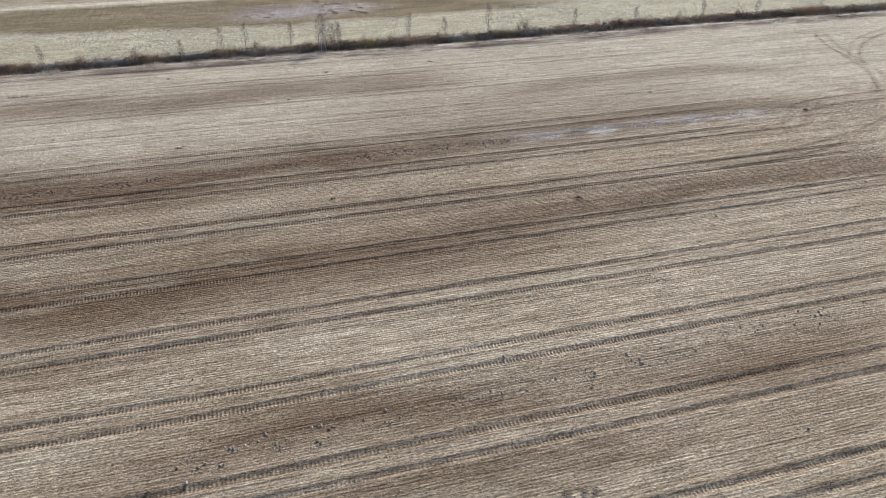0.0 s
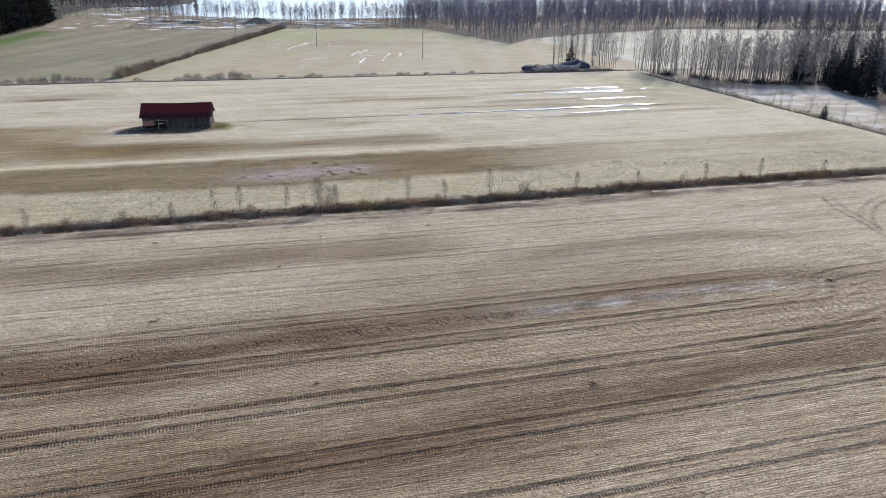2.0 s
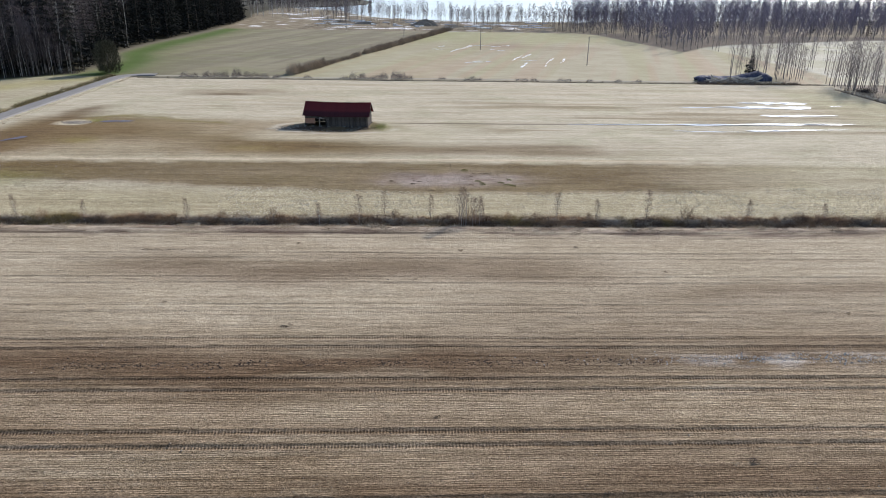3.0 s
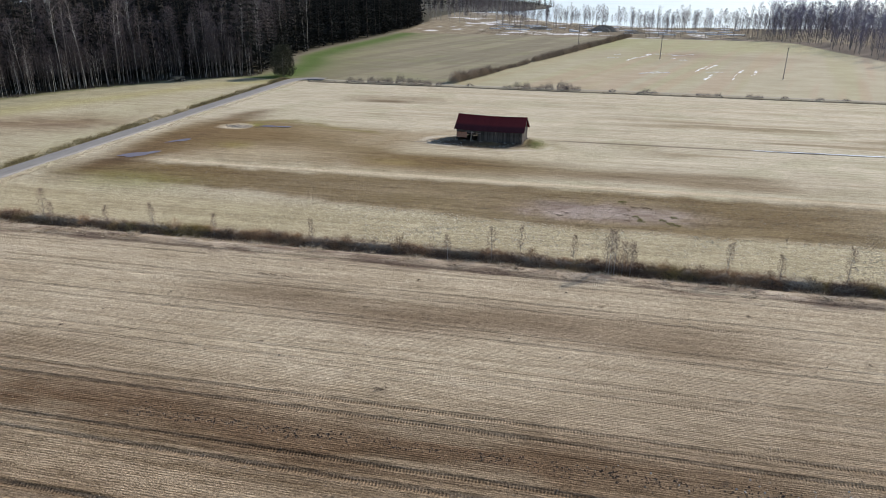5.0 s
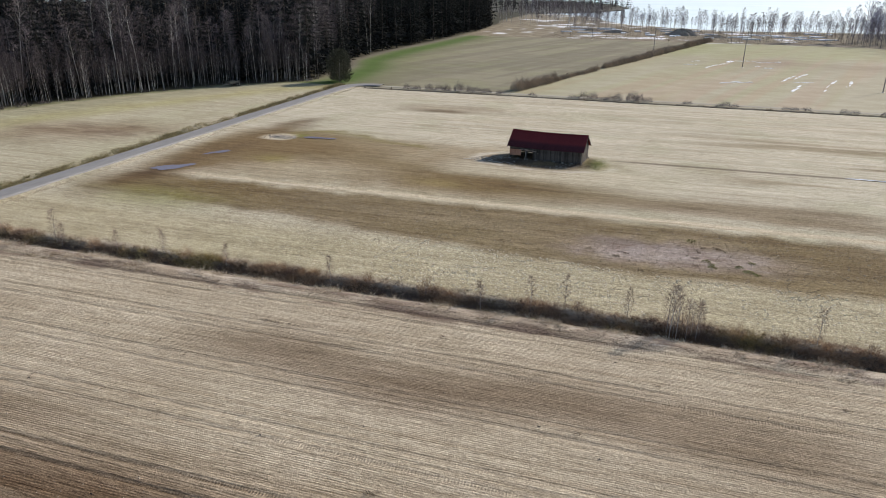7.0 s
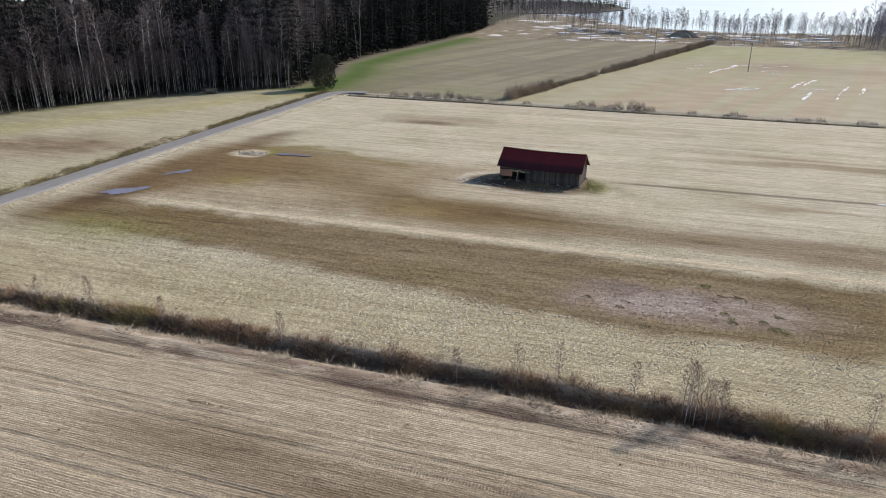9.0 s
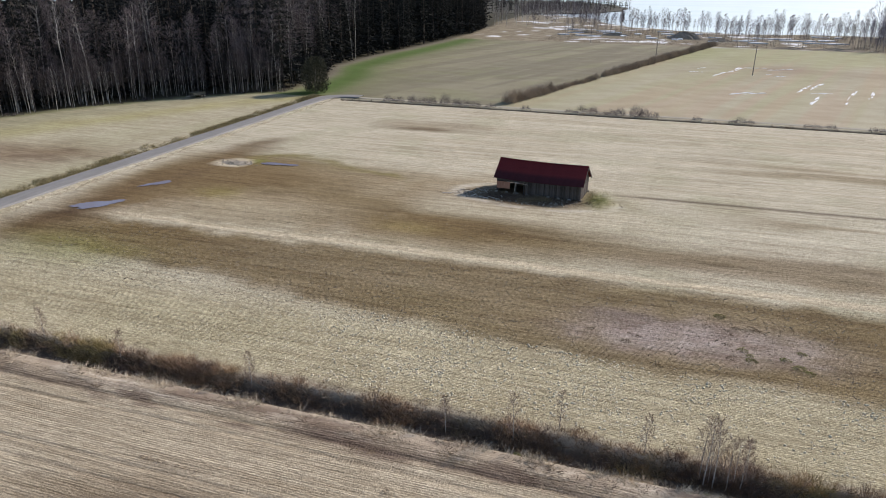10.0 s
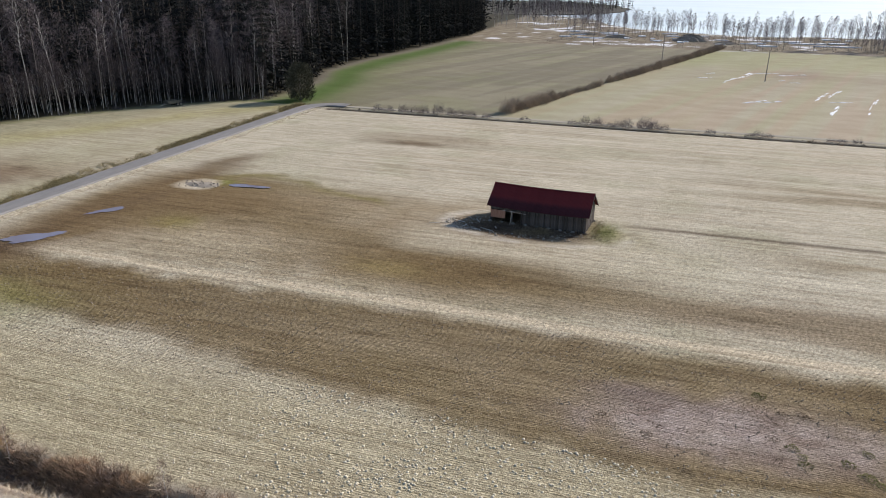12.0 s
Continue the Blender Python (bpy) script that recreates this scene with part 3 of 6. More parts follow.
    pale = mixed(pale, 0.4 * streak, (0.115, 0.076, 0.036))
    # the brown hollow between the lane and the barn, with a green rim to the north
    south = np.interp(x, [-66, -63.5, -61, -55, -52.5, -39.5, -24], [119.5, 121.4, 127, 128.5, 136.7, 138.2, 139])
    north = np.interp(x, [-68, -62, -57, -51, -41, -33, -25], [146, 151, 154, 153.9, 149.6, 147, 143]) + (n2 - 0.5) * 2.5
    inside = band(y, south + (n1 - 0.5) * 6, north, 1.3) * band(x, -69, -26, 3)
    pale = mixed(pale, inside * (0.3 + 0.35 * (1 - step(-56, -44, x + wob))) * (0.5 + 0.9 * n4), (0.22, 0.155, 0.08))
    pale = mixed(pale, 0.75 * np.exp(-((y - north + 0.6) / 1.0) ** 2) * band(x, -62, -33, 4) * (0.4 + n2), (0.235, 0.20, 0.075))
    pale = mixed(pale, 0.6 * np.exp(-(((x + 54.6 + wob) / 3.5) ** 2 + ((y - 131) / 2.5) ** 2)), (0.27, 0.23, 0.08))
    pale = mixed(pale, 0.55 * np.exp(-(((x + 24.5 + wob) / 5) ** 2 + ((y - 126) / 2.0) ** 2)), (0.30, 0.235, 0.10))
    pale = mixed(pale, 0.75 * np.exp(-(((x + 59 + wob * 0.5) / 2.0) ** 2 + ((y - 148.3) / 1.6) ** 2)), (0.24, 0.26, 0.07))
    pale = mixed(pale, 0.9 * (1 - step(0.75, 1.1, np.hypot((x + 62.4) / 3.5, (y - 146.2) / 2.9) + (n2 - 0.5) * 0.5)), (0.60, 0.53, 0.41))
    # bare greyish mud with a few green tufts
    md = np.maximum(np.exp(-(((x - 8.6 + wob * 0.7) / 11.0) ** 2 + ((y - 107.5 - (x - 8.6) * 0.05 + (n2 - 0.5) * 4) / 3.9) ** 2) ** 2), 0)
    pale = mixed(pale, 0.85 * md * (0.55 + 0.8 * n2), (0.36, 0.30, 0.275))
    fleck = fbm(x / 1.6, y, 1.3, 6)
    pale = mixed(pale, 0.6 * md * step(0.5, 0.64, fleck), (0.20, 0.135, 0.11))
    pale = mixed(pale, 0.4 * md * step(0.5, 0.62, fbm(x / 1.4, y + 9, 1.6, 4)), (0.46, 0.40, 0.37))
    pale = mixed(pale, 0.6 * np.exp(-(((x - 2.5 + wob * 0.4) / 4.5) ** 2 + ((y - 110.3) / 1.0) ** 2)), (0.17, 0.125, 0.12))
    # streaky drained land east of the barn
    pale = mixed(pale, 0.75 * band(y, 139, 178, 4) * band(x, 14, 104, 14) * step(0.42, 0.7, fbm(x / 10, y, 3.0, 6)), (0.27, 0.215, 0.13))
    pale = mixed(pale, 0.85 * np.exp(-((y - 148.4 - (x - 10) * 0.02) / 0.55) ** 2) * band(x, -2, 96, 5), (0.13, 0.10, 0.07))
    pale = mixed(pale, 0.5 * band(x, 96, 117, 4) * band(y, 150, 200, 8), (0.36, 0.35, 0.20))
    pale = mixed(pale, 0.35 * step(0.47, 0.66, fbm(x / 22, y, 1.3, 3)) * band(y, 151, 208, 4) * step(-60, -40, x), (0.40, 0.33, 0.235))
    pale = mixed(pale, 0.3 * step(0.52, 0.7, fbm(x / 18, y + 30, 1.0, 5)) * band(y, 154, 208, 4) * step(-60, -40, x), (0.60, 0.53, 0.41))
    pale = mixed(pale, 0.7 * band(y + wob * 0.25, 132.5, 141, 1.6) * band(x + wob, -27, 8, 5), (0.53, 0.475, 0.36))
    # trampled earth round the barn, its cast shadow to the south-west coloured in too
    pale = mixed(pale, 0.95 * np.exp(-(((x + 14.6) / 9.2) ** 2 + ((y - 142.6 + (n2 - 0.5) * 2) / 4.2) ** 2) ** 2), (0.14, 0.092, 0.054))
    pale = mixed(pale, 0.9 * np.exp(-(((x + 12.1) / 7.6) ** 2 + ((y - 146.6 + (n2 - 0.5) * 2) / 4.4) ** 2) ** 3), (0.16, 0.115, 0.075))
    pale = mixed(pale, 0.6 * np.exp(-(((x + 2.0) / 3.4) ** 2 + ((y - 144.0) / 3.4) ** 2)), (0.30, 0.27, 0.14))
    ring = np.hypot((x + 12.0) / 11.5, (y - 144.0) / 5.6)
    pale = mixed(pale, 0.75 * band(ring, 0.92, 1.12, 0.08) * step(0.35, 0.6, n2), (0.60, 0.555, 0.47))
    pale = mixed(pale, 0.6 * np.exp(-(((x + 4.0) / 1.7) ** 2 + ((y - 145.2) / 3.2) ** 2)), (0.22, 0.25, 0.07))
    c = mixed(c, mead, (0, 0, 0))
    c = c + pale * mead[..., None]
    # land left of the road
    west = 1 - step(-82.5, -81.3, x)
    wc = np.zeros(x.shape + (3,)) + (0.475, 0.435, 0.325)
    to_wood = x - forest_edge(y)
    wc = mixed(wc, 0.45 * step(0.4, 0.65, fbm(x, y / 3, 10, 7)), (0.40, 0.385, 0.25))
    wc = mixed(wc, 0.55 * np.exp(-((to_wood - 7 + wob * 0.5) / 6) ** 2), (0.28, 0.275, 0.195))
    wc = mixed(wc, 0.6 * np.exp(-((to_wood - 19 + wob * 0.6) / 6) ** 2) * (0.4 + n1), (0.37, 0.345, 0.14))
    till = np.exp(-((x + 101 + wob) / 16) ** 4 - ((y - 139 - (x + 99) * 0.35 + wob * 0.6) / 9) ** 2)
    wc = mixed(wc, 0.8 * till * (0.45 + 0.8 * n4), (0.25, 0.18, 0.12))
    wc = mixed(wc, 0.6 * till * step(0.5, 0.68, fbm(x / 2, y, 2.2, 5)), (0.15, 0.10, 0.07))
    wc = mixed(wc, 0.7 * (1 - step(1, 4, to_wood + (n2 - 0.5) * 3)), (0.13, 0.145, 0.065))
    c = mixed(c, west * mead, (0, 0, 0)) + wc * (west * mead)[..., None]
    # upper fields
    up = step(210.2, 211.2, y)
    left_field = up * (1 - step(-1.5, 1.5, x - hedge_x(y)))
    uc = np.zeros(x.shape + (3,)) + (0.385, 0.352, 0.25)
    uc = mixed(uc, left_field, (0.265, 0.24, 0.165))
    uc = mixed(uc, left_field * 0.55 * step(0.5, 0.68, fbm((x - y * 0.6) / 1.2, (y + x * 0.5) / 4, 9, 3)), (0.20, 0.18, 0.125))
    uc = mixed(uc, left_field * 0.25 * step(0.5, 0.7, n1), (0.24, 0.25, 0.12))
    right_field = up * step(-1.5, 1.5, x - hedge_x(y))
    uc = mixed(uc, right_field * (0.25 + 0.5 * n1), (0.425, 0.375, 0.27))
    uc = mixed(uc, right_field * 0.5 * np.exp(-(((x - 34) / 34) ** 2 + ((y - 312) / 30) ** 2)), (0.28, 0.235, 0.165))
    along, across = x * 0.276 + y * 0.961, x * 0.961 - y * 0.276
    uc = mixed(uc, right_field * 0.55 * step(0.42, 0.66, fbm(along / 20, across, 6.0, 2)), (0.36, 0.34, 0.20))
    uc = mixed(uc, right_field * 0.45 * step(0.48, 0.66, fbm(along / 30, across + 40, 3.0, 5)), (0.42, 0.31, 0.225))
    uc = mixed(uc, left_field * 0.6 * step(0.47, 0.64, fbm(along / 26, across, 5.0, 6)), (0.19, 0.165, 0.12))
    uc = mixed(uc, left_field * 0.45 * np.exp(-((x - forest_edge(y) - 12) / 14) ** 2), (0.18, 0.19, 0.085))
    uc = mixed(uc, left_field * 0.95 * np.exp(-((x - forest_edge(y) - 8) / (5 + 2.5 * n1)) ** 2), (0.08, 0.132, 0.03))
    uc = mixed(uc, left_field * 0.9 * (1 - step(1.0, 3.5, x - forest_edge(y) + (n2 - 0.5) * 2)) * step(222, 232, y), (0.17, 0.15, 0.12))
    uc = mixed(uc, right_field * 0.7 * np.exp(-(((x - 41 + wob) / 11) ** 2 + ((y - 317 + wob) / 9) ** 2)), (0.29, 0.215, 0.155))
    uc = mixed(uc, right_field * 0.6 * (step(318, 350, y + wob) + 0.7 * np.exp(-((x - hedge_x(y) - 4) / 9) ** 2)), (0.33, 0.325, 0.18))
    uc = mixed(uc, right_field * 0.5 * np.exp(-(((x - 70 + wob * 2) / 16) ** 2 + ((y - 309 + wob) / 8) ** 2)), (0.29, 0.235, 0.165))
    east = step(-1, 2, x - east_edge(y))
    uc = mixed(uc, up * east, (0.46, 0.44, 0.33))
    uc = mixed(uc, up * east * 0.45 * step(0.46, 0.6, fbm(x, y, 12, 2)), (0.60, 0.57, 0.5))
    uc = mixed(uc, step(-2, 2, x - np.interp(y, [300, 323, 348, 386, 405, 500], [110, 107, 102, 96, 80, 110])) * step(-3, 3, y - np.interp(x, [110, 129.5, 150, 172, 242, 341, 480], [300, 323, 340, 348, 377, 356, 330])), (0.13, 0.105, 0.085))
    wild = step(390, 404, y + 14 * (n1 - 0.5)) * up
    uc = mixed(uc, wild, (0.22, 0.18, 0.125))
    uc = mixed(uc, wild * 0.7 * step(0.5, 0.6, n2), (0.33, 0.285, 0.20))
    uc = mixed(uc, wild * step(0.66, 0.71, fbm(x, y * 1.5, 12, 4)) * (1 - east), (0.78, 0.78, 0.79))
    c = mixed(c, up, (0, 0, 0)) + uc * up[..., None]
    # strip east of the side ditch: thin old snow over stubble
    se = step(120, 121.2, x) * (1 - up) * step(60, 90, y)
    c = mixed(c, se, (0.42, 0.38, 0.30))
    c = mixed(c, se * (0.1 + 0.65 * step(0.42, 0.6, fbm(x / 2, y, 3, 5))), (0.62, 0.60, 0.59))
    c = mixed(c, 0.8 * se * step(-2, 5, x - np.interp(y, [96, 115, 132, 152, 175], [139, 139, 140, 147, 158])), (0.13, 0.105, 0.075))
    c = mixed(c, 0.7 * se * step(160, 175, y), (0.22, 0.18, 0.13))
    # woodland floor, with the wood's inner shade put into its colour; ditches
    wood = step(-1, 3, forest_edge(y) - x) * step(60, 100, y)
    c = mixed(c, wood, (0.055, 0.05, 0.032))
    d = np.abs(y - ditch_line(x))
    c = mixed(c, 0.9 * (1 - step(0.85, 1.5, d + (n2 - 0.5) * 0.9)), (0.085, 0.062, 0.046))
    litter = fbm(x / 3.5, y, 1.1, 6)
    c = mixed(c, 0.75 * band(y - ditch_line(x), -3.4, -1.4, 0.4) * (0.3 + n2), (0.37, 0.30, 0.235))
    c = mixed(c, 0.8 * band(y - ditch_line(x), -4.6, -1.6, 0.6) * step(0.47, 0.6, litter), (0.19, 0.14, 0.11))
    c = mixed(c, 0.6 * band(y - ditch_line(x), -3.2, -1.5, 0.4) * step(0.55, 0.66, fbm(x / 3.0, y + 20, 0.9, 4)), (0.55, 0.48, 0.39))
    c = mixed(c, 0.75 * np.exp(-((y - ditch_line(x) + 3.7 + (n2 - 0.5) * 1.5) / 0.6) ** 2) * step(0.35, 0.55, n1), (0.17, 0.125, 0.10))
    c = mixed(c, 0.9 * (1 - step(0.6, 1.5, np.abs(y - FAR_DITCH_Y))) * step(-75, -72, x) * (1 - step(118, 121, x)), (0.10, 0.075, 0.05))
    c = mixed(c, 0.9 * (1 - step(0.5, 1.6, np.abs(x - SIDE_DITCH_X))) * step(92, 97, y) * (1 - step(196, 203, y)), (0.085, 0.062, 0.045))
    row = np.clip(field * (1 - 0.3 * step(54, 68, y)) + 0.7 * mead * (1 - wood) * (1 - up), 0, 1)
    tuft = mead * (1 - up) * (1 - wood) * np.clip(1 - 0.6 * step(0.3, 0.6, md), 0, 1)
    wet = np.clip(md * 0.5, 0, 1)
    sweep = row
    rough = field * (1 - 0.6 * step(50, 66, y)) + mead * (1 - up) * (0.2 + 0.62 * (1 - step(112, 140, y)))
    return c, row, sweep, track * field, tuft * 0.8, wet, rough


def build_ground():
    xs, ys = ground_coords()
    x, y = np.meshgrid(xs, ys)
    z = ground_z(x, y)
    near = (np.abs(x) < 130) & (y < 88) & (y > 5)
    z = z + np.where(near, 0.045 * (vnoise(x / 5, y, 0.55, 2) - 0.5), 0)
    m = (y > 91) & (y < 150)
    z = z + np.where(m, 0.05 * (vnoise(x / 2, y, 0.9, 3) - 0.5), 0)
    nx, ny = len(xs), len(ys)
    i, j = np.meshgrid(np.arange(ny - 1), np.arange(nx - 1), indexing="ij")
    faces = np.stack([i * nx + j, i * nx + j + 1, (i + 1) * nx + j + 1, (i + 1) * nx + j], -1).reshape(-1, 4)
    me = raw_mesh("ground", np.stack([x, y, z], -1).reshape(-1, 3), faces, True)
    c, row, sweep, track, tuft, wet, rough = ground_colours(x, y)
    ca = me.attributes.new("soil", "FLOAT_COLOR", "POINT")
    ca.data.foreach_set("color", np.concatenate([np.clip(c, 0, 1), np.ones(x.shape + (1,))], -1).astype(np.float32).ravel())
    for key, val in (("row", row), ("sweep", sweep), ("track", track), ("tuft", tuft), ("wet", wet), ("rough", rough)):
        fa = me.attributes.new(key, "FLOAT", "POINT")
        fa.data.foreach_set("value", np.broadcast_to(val, x.shape).astype(np.float32).ravel())
    part("ground", me, EARTH, None, "pale spring fields and meadow with damp brown patches and painted-in shade", category="ground", kind="structure")


build_ground()


def sheet(name, outline, z, material, label, category, thick=0.0):
    """A flat, closed sheet with that outline."""
    bm = bmesh.new()
    f = bm.faces.new([bm.verts.new((px, py, z)) for px, py in outline])
    if thick:
        r = bmesh.ops.extrude_face_region(bm, geom=[f])
        bmesh.ops.translate(bm, vec=(0, 0, thick), verts=[v for v in r["geom"] if isinstance(v, bmesh.types.BMVert)])
    bmesh.ops.recalc_face_normals(bm, faces=bm.faces)
    if not thick and bm.faces[:][0].normal.z < 0:
        bmesh.ops.reverse_faces(bm, faces=bm.faces)
    me = bpy.data.meshes.new(name)
    bm.to_mesh(me)
    bm.free()
    return part(name, me, material, None, label, category=category, kind="structure")


sheet("lake", [(-4000, 440), (4000, 440), (4000, 4400), (-4000, 4400)], -1.35, LAKE, "wide lake, pale with sky glare put into its colour", "lake")


def ribbon(name, pts, half, z, material, label, category):
    """A road surface along pts, with its thin edge turned down."""
    pts = np.array(pts, float)
    d = np.gradient(pts, axis=0)
    d /= np.linalg.norm(d, axis=1)[:, None]
    s = np.stack([-d[:, 1], d[:, 0]], 1)
    g = Geo()
    k = len(pts)
    offs = [(-half - 0.25, -0.2), (-half, 0.0), (0.0, 0.05), (half, 0.0), (half + 0.25, -0.2)]
    v = np.concatenate([np.column_stack([pts + s * o * (1 + 0.03 * np.sin(np.arange(k) * 1.7))[:, None], ground_z(pts[:, 0], pts[:, 1]) * 0.2 + z + h]) for o, h in offs])
    i, j = np.meshgrid(np.arange(4), np.arange(k - 1), indexing="ij")
    g.add(v, np.stack([i * k + j, i * k + j + 1, (i + 1) * k + j + 1, (i + 1) * k + j], -1).reshape(-1, 4)[:, ::-1])
    return part(name, g, material, None, label, category=category, kind="structure")


bend = [(-78.3, y) for y in range(40, 206, 4)] + [(-78.0, 208), (-77.2, 210.5), (-75.5, 212.3), (-73, 213.2), (-70, 213.3)]
ribbon("road", bend, 1.55, 0.34, ASPHALT, "narrow grey asphalt lane between meadow and field", "road")
ribbon("farm_track", [(x, 212.6 + 0.4 * math.sin(x * 0.07)) for x in range(-71, 112, 3)], 0.9, 0.05, GRAVEL, "pale gravel farm track along the far ditch", "track")


def blob_outline(cx, cy, rx, ry, turn=0.0, rough=0.25, n=28, seed=1):
    r = np.random.default_rng(seed)
    a = np.arange(n) * 2 * np.pi / n
    k = 1 + rough * (np.sin(a * 2 + r.random() * 6) * 0.5 + np.sin(a * 3 + r.random() * 6) * 0.4 + r.normal(size=n) * 0.18)
    px, py = rx * np.cos(a) * k, ry * np.sin(a) * k
    c, s = math.cos(turn), math.sin(turn)
    return [(cx + c * u - s * w, cy + s * u + c * w) for u, w in zip(px, py)]


# standing meltwater
for k, (cx, cy, rx, ry, turn) in enumerate([(-66.8, 121.0, 3.4, 1.15, 0.95), (-66.0, 131.9, 2.1, 0.75, 1.1), (-55.3, 147.6, 2.6, 0.8, 0.1),
                                            (87.0, 177.2, 9.5, 1.2, 0.0), (84.7, 170.3, 10.5, 1.5, 0.0), (85.0, 160.4, 9.5, 1.0, 0.08), (72.9, 150.3, 18.0, 0.8, 0.05),
                                            (77.0, 144.4, 10.0, 0.6, 0.08), (59.0, 143.0, 6.5, 0.3, -0.04), (68.5, 170.0, 6.5, 0.4, 0.03), (101.8, 173.0, 2.0, 0.4, 0.3), (44.0, 149.1, 16.0, 0.25, 0.02)]):
    outline = blob_outline(cx, cy, rx, ry, turn, 0.45, 60, k)
    z = float(max(ground_z(np.array([p[0] for p in outline]), np.array([p[1] for p in outline])).max() + 0.07, 0.05))
    if k < 3:
        sheet("puddle", outline, z, POOL, "shallow meltwater puddle lying in the meadow hollow", "puddle")
    else:
        for j in range(int(rx * 0.7) + 3):
            s, along, off = rng.uniform(0.15, 0.45), rng.uniform(-0.85, 0.85), rng.normal() * 0.35 * ry
            px, py = cx + along * rx * math.cos(turn), cy + along * rx * math.sin(turn) + off
            sheet("ice_strip", blob_outline(px, py, rx * s, ry * rng.uniform(0.35, 1.1), turn, 0.45, 26, 100 * k + j), z - 0.012 * (j % 5), ICE, "white strip of wet ice and meltwater on the meadow", "ice")

# ---- trees: each kind is modelled a few times, then copied ----
def unit(v):
    return v / (np.linalg.norm(v, axis=-1, keepdims=True) + 1e-9)


def birch_geo(seed, height, bare, spread, limbs, twigs, twig_w, sides=6, droop=0.25, haze=0, girth=1.0):
    """Trunk and crown of a leafless birch; bare: the share of the stem below the crown."""
    r = np.random.default_rng(seed)
    trunk, crown = Geo(), Geo()
    t = np.linspace(0, 1, 8 if sides > 4 else 5)
    sway = np.cumsum(r.normal(size=(len(t), 2)) * 0.012 * height, axis=0) * t[:, None]
    stem = np.column_stack([sway, t * height])
    stem[0, 2] = -0.3
    trunk.tube(stem, (0.0085 * height + 0.008) * girth * (1 - t * 0.92), sides)
    bases, tips = [], []
    for k in range(limbs):
        u = bare + (0.97 - bare) * (k + r.random()) / limbs
        p = np.array([np.interp(u, t, stem[:, j]) for j in range(3)])
        a = k * 2.4 + r.random()
        reach = spread * height * (0.35 + 0.65 * math.sin(math.pi * min(1.0, (u - bare) / (1.02 - bare)) ** 0.75)) * r.uniform(0.7, 1.15)
        d = np.array([math.cos(a), math.sin(a), r.uniform(0.75, 1.35)])
        q1 = p + d * reach * 0.5
        q2 = p + d * reach * np.array([1, 1, 0.86])
        if sides > 4:
            trunk.tube([p, q1, q2], np.array([0.018 * height * (1 - u) * 0.5 + 0.02, 0.018, 0.006]) * 0.6 * min(1.0, height / 11), 3, False)
        else:
            crown.blades([p], [q2], 0.06)
        m = twigs
        s = r.random(m) ** 0.7
        b = np.where(s[:, None] < 0.5, p + (q1 - p) * s[:, None] * 2, q1 + (q2 - q1) * (s[:, None] * 2 - 1))
        w = unit(d / np.linalg.norm(d) * 0.7 + r.normal(size=(m, 3)) * 0.55 + (0, 0, 0.25))
        w[:, 2] -= droop * r.random(m)
        bases.append(b)
        tips.append(b + w * (r.uniform(0.35, 1.0, m) * (0.35 + 0.055 * height))[:, None])
    if haze:            # the finest twigs, spread through the whole crown
        u = bare + (1 - bare) * r.random(haze) ** 0.8
        rel = (u - bare) / (1 - bare)
        R = spread * height * 0.95 * np.sin(np.pi * np.clip(rel * 0.9 + 0.08, 0, 1)) ** 0.7
        a, q = r.random(haze) * 2 * np.pi, np.sqrt(r.random(haze))
        b = np.column_stack([np.interp(u, t, stem[:, 0]) + R * q * np.cos(a), np.interp(u, t, stem[:, 1]) + R * q * np.sin(a), u * height])
        w = unit(np.column_stack([0.5 * np.cos(a), 0.5 * np.sin(a), np.full(haze, 0.9)]) + r.normal(size=(haze, 3)) * 0.3)
        bases.append(b)
        tips.append(b + w * (r.uniform(0.4, 1.0, haze) * (0.3 + 0.05 * height))[:, None])
    bases, tips = np.concatenate(bases), np.concatenate(tips)
    crown.blades(bases, tips, twig_w * r.uniform(0.6, 1.3, len(bases)))
    return trunk, crown


def spruce_geo(seed, height, radius, whorls, per, sprays, sides=6, low=0.06, width=0.30):
    r = np.random.default_rng(seed)
    trunk, crown = Geo(), Geo()
    trunk.tube([(0, 0, -0.3), (0, 0, height * 0.5), (0, 0, height)], [0.012 * height, 0.007 * height, 0.01], sides)
    for k in range(whorls):
        u = low + (0.985 - low) * k / (whorls - 1)
        z = u * height
        reach = radius * (1 - u) ** 0.85 * (0.35 + 0.65 * min(1, u / 0.12)) + 0.12
        for j in range(per):
            a = k * 1.1 + j * 2 * math.pi / per + r.normal() * 0.25
            L = reach * r.uniform(0.65, 1.2)
            d = np.array([math.cos(a), math.sin(a), 0])
            s = np.linspace(0.15, 1, sprays)
            b = np.column_stack([np.outer(s * L, d)[:, :2], z - 0.38 * L * s + 0.16 * L * s ** 3 + r.normal(size=sprays) * 0.06])
            tip = b + d * 0.28 * L + np.column_stack([r.normal(size=(sprays, 2)) * 0.22 * L, -r.uniform(0.15, 0.5, sprays) * (0.35 + 0.25 * L)])
            crown.blades(b, tip, width * L + 0.08)
    return trunk, crown


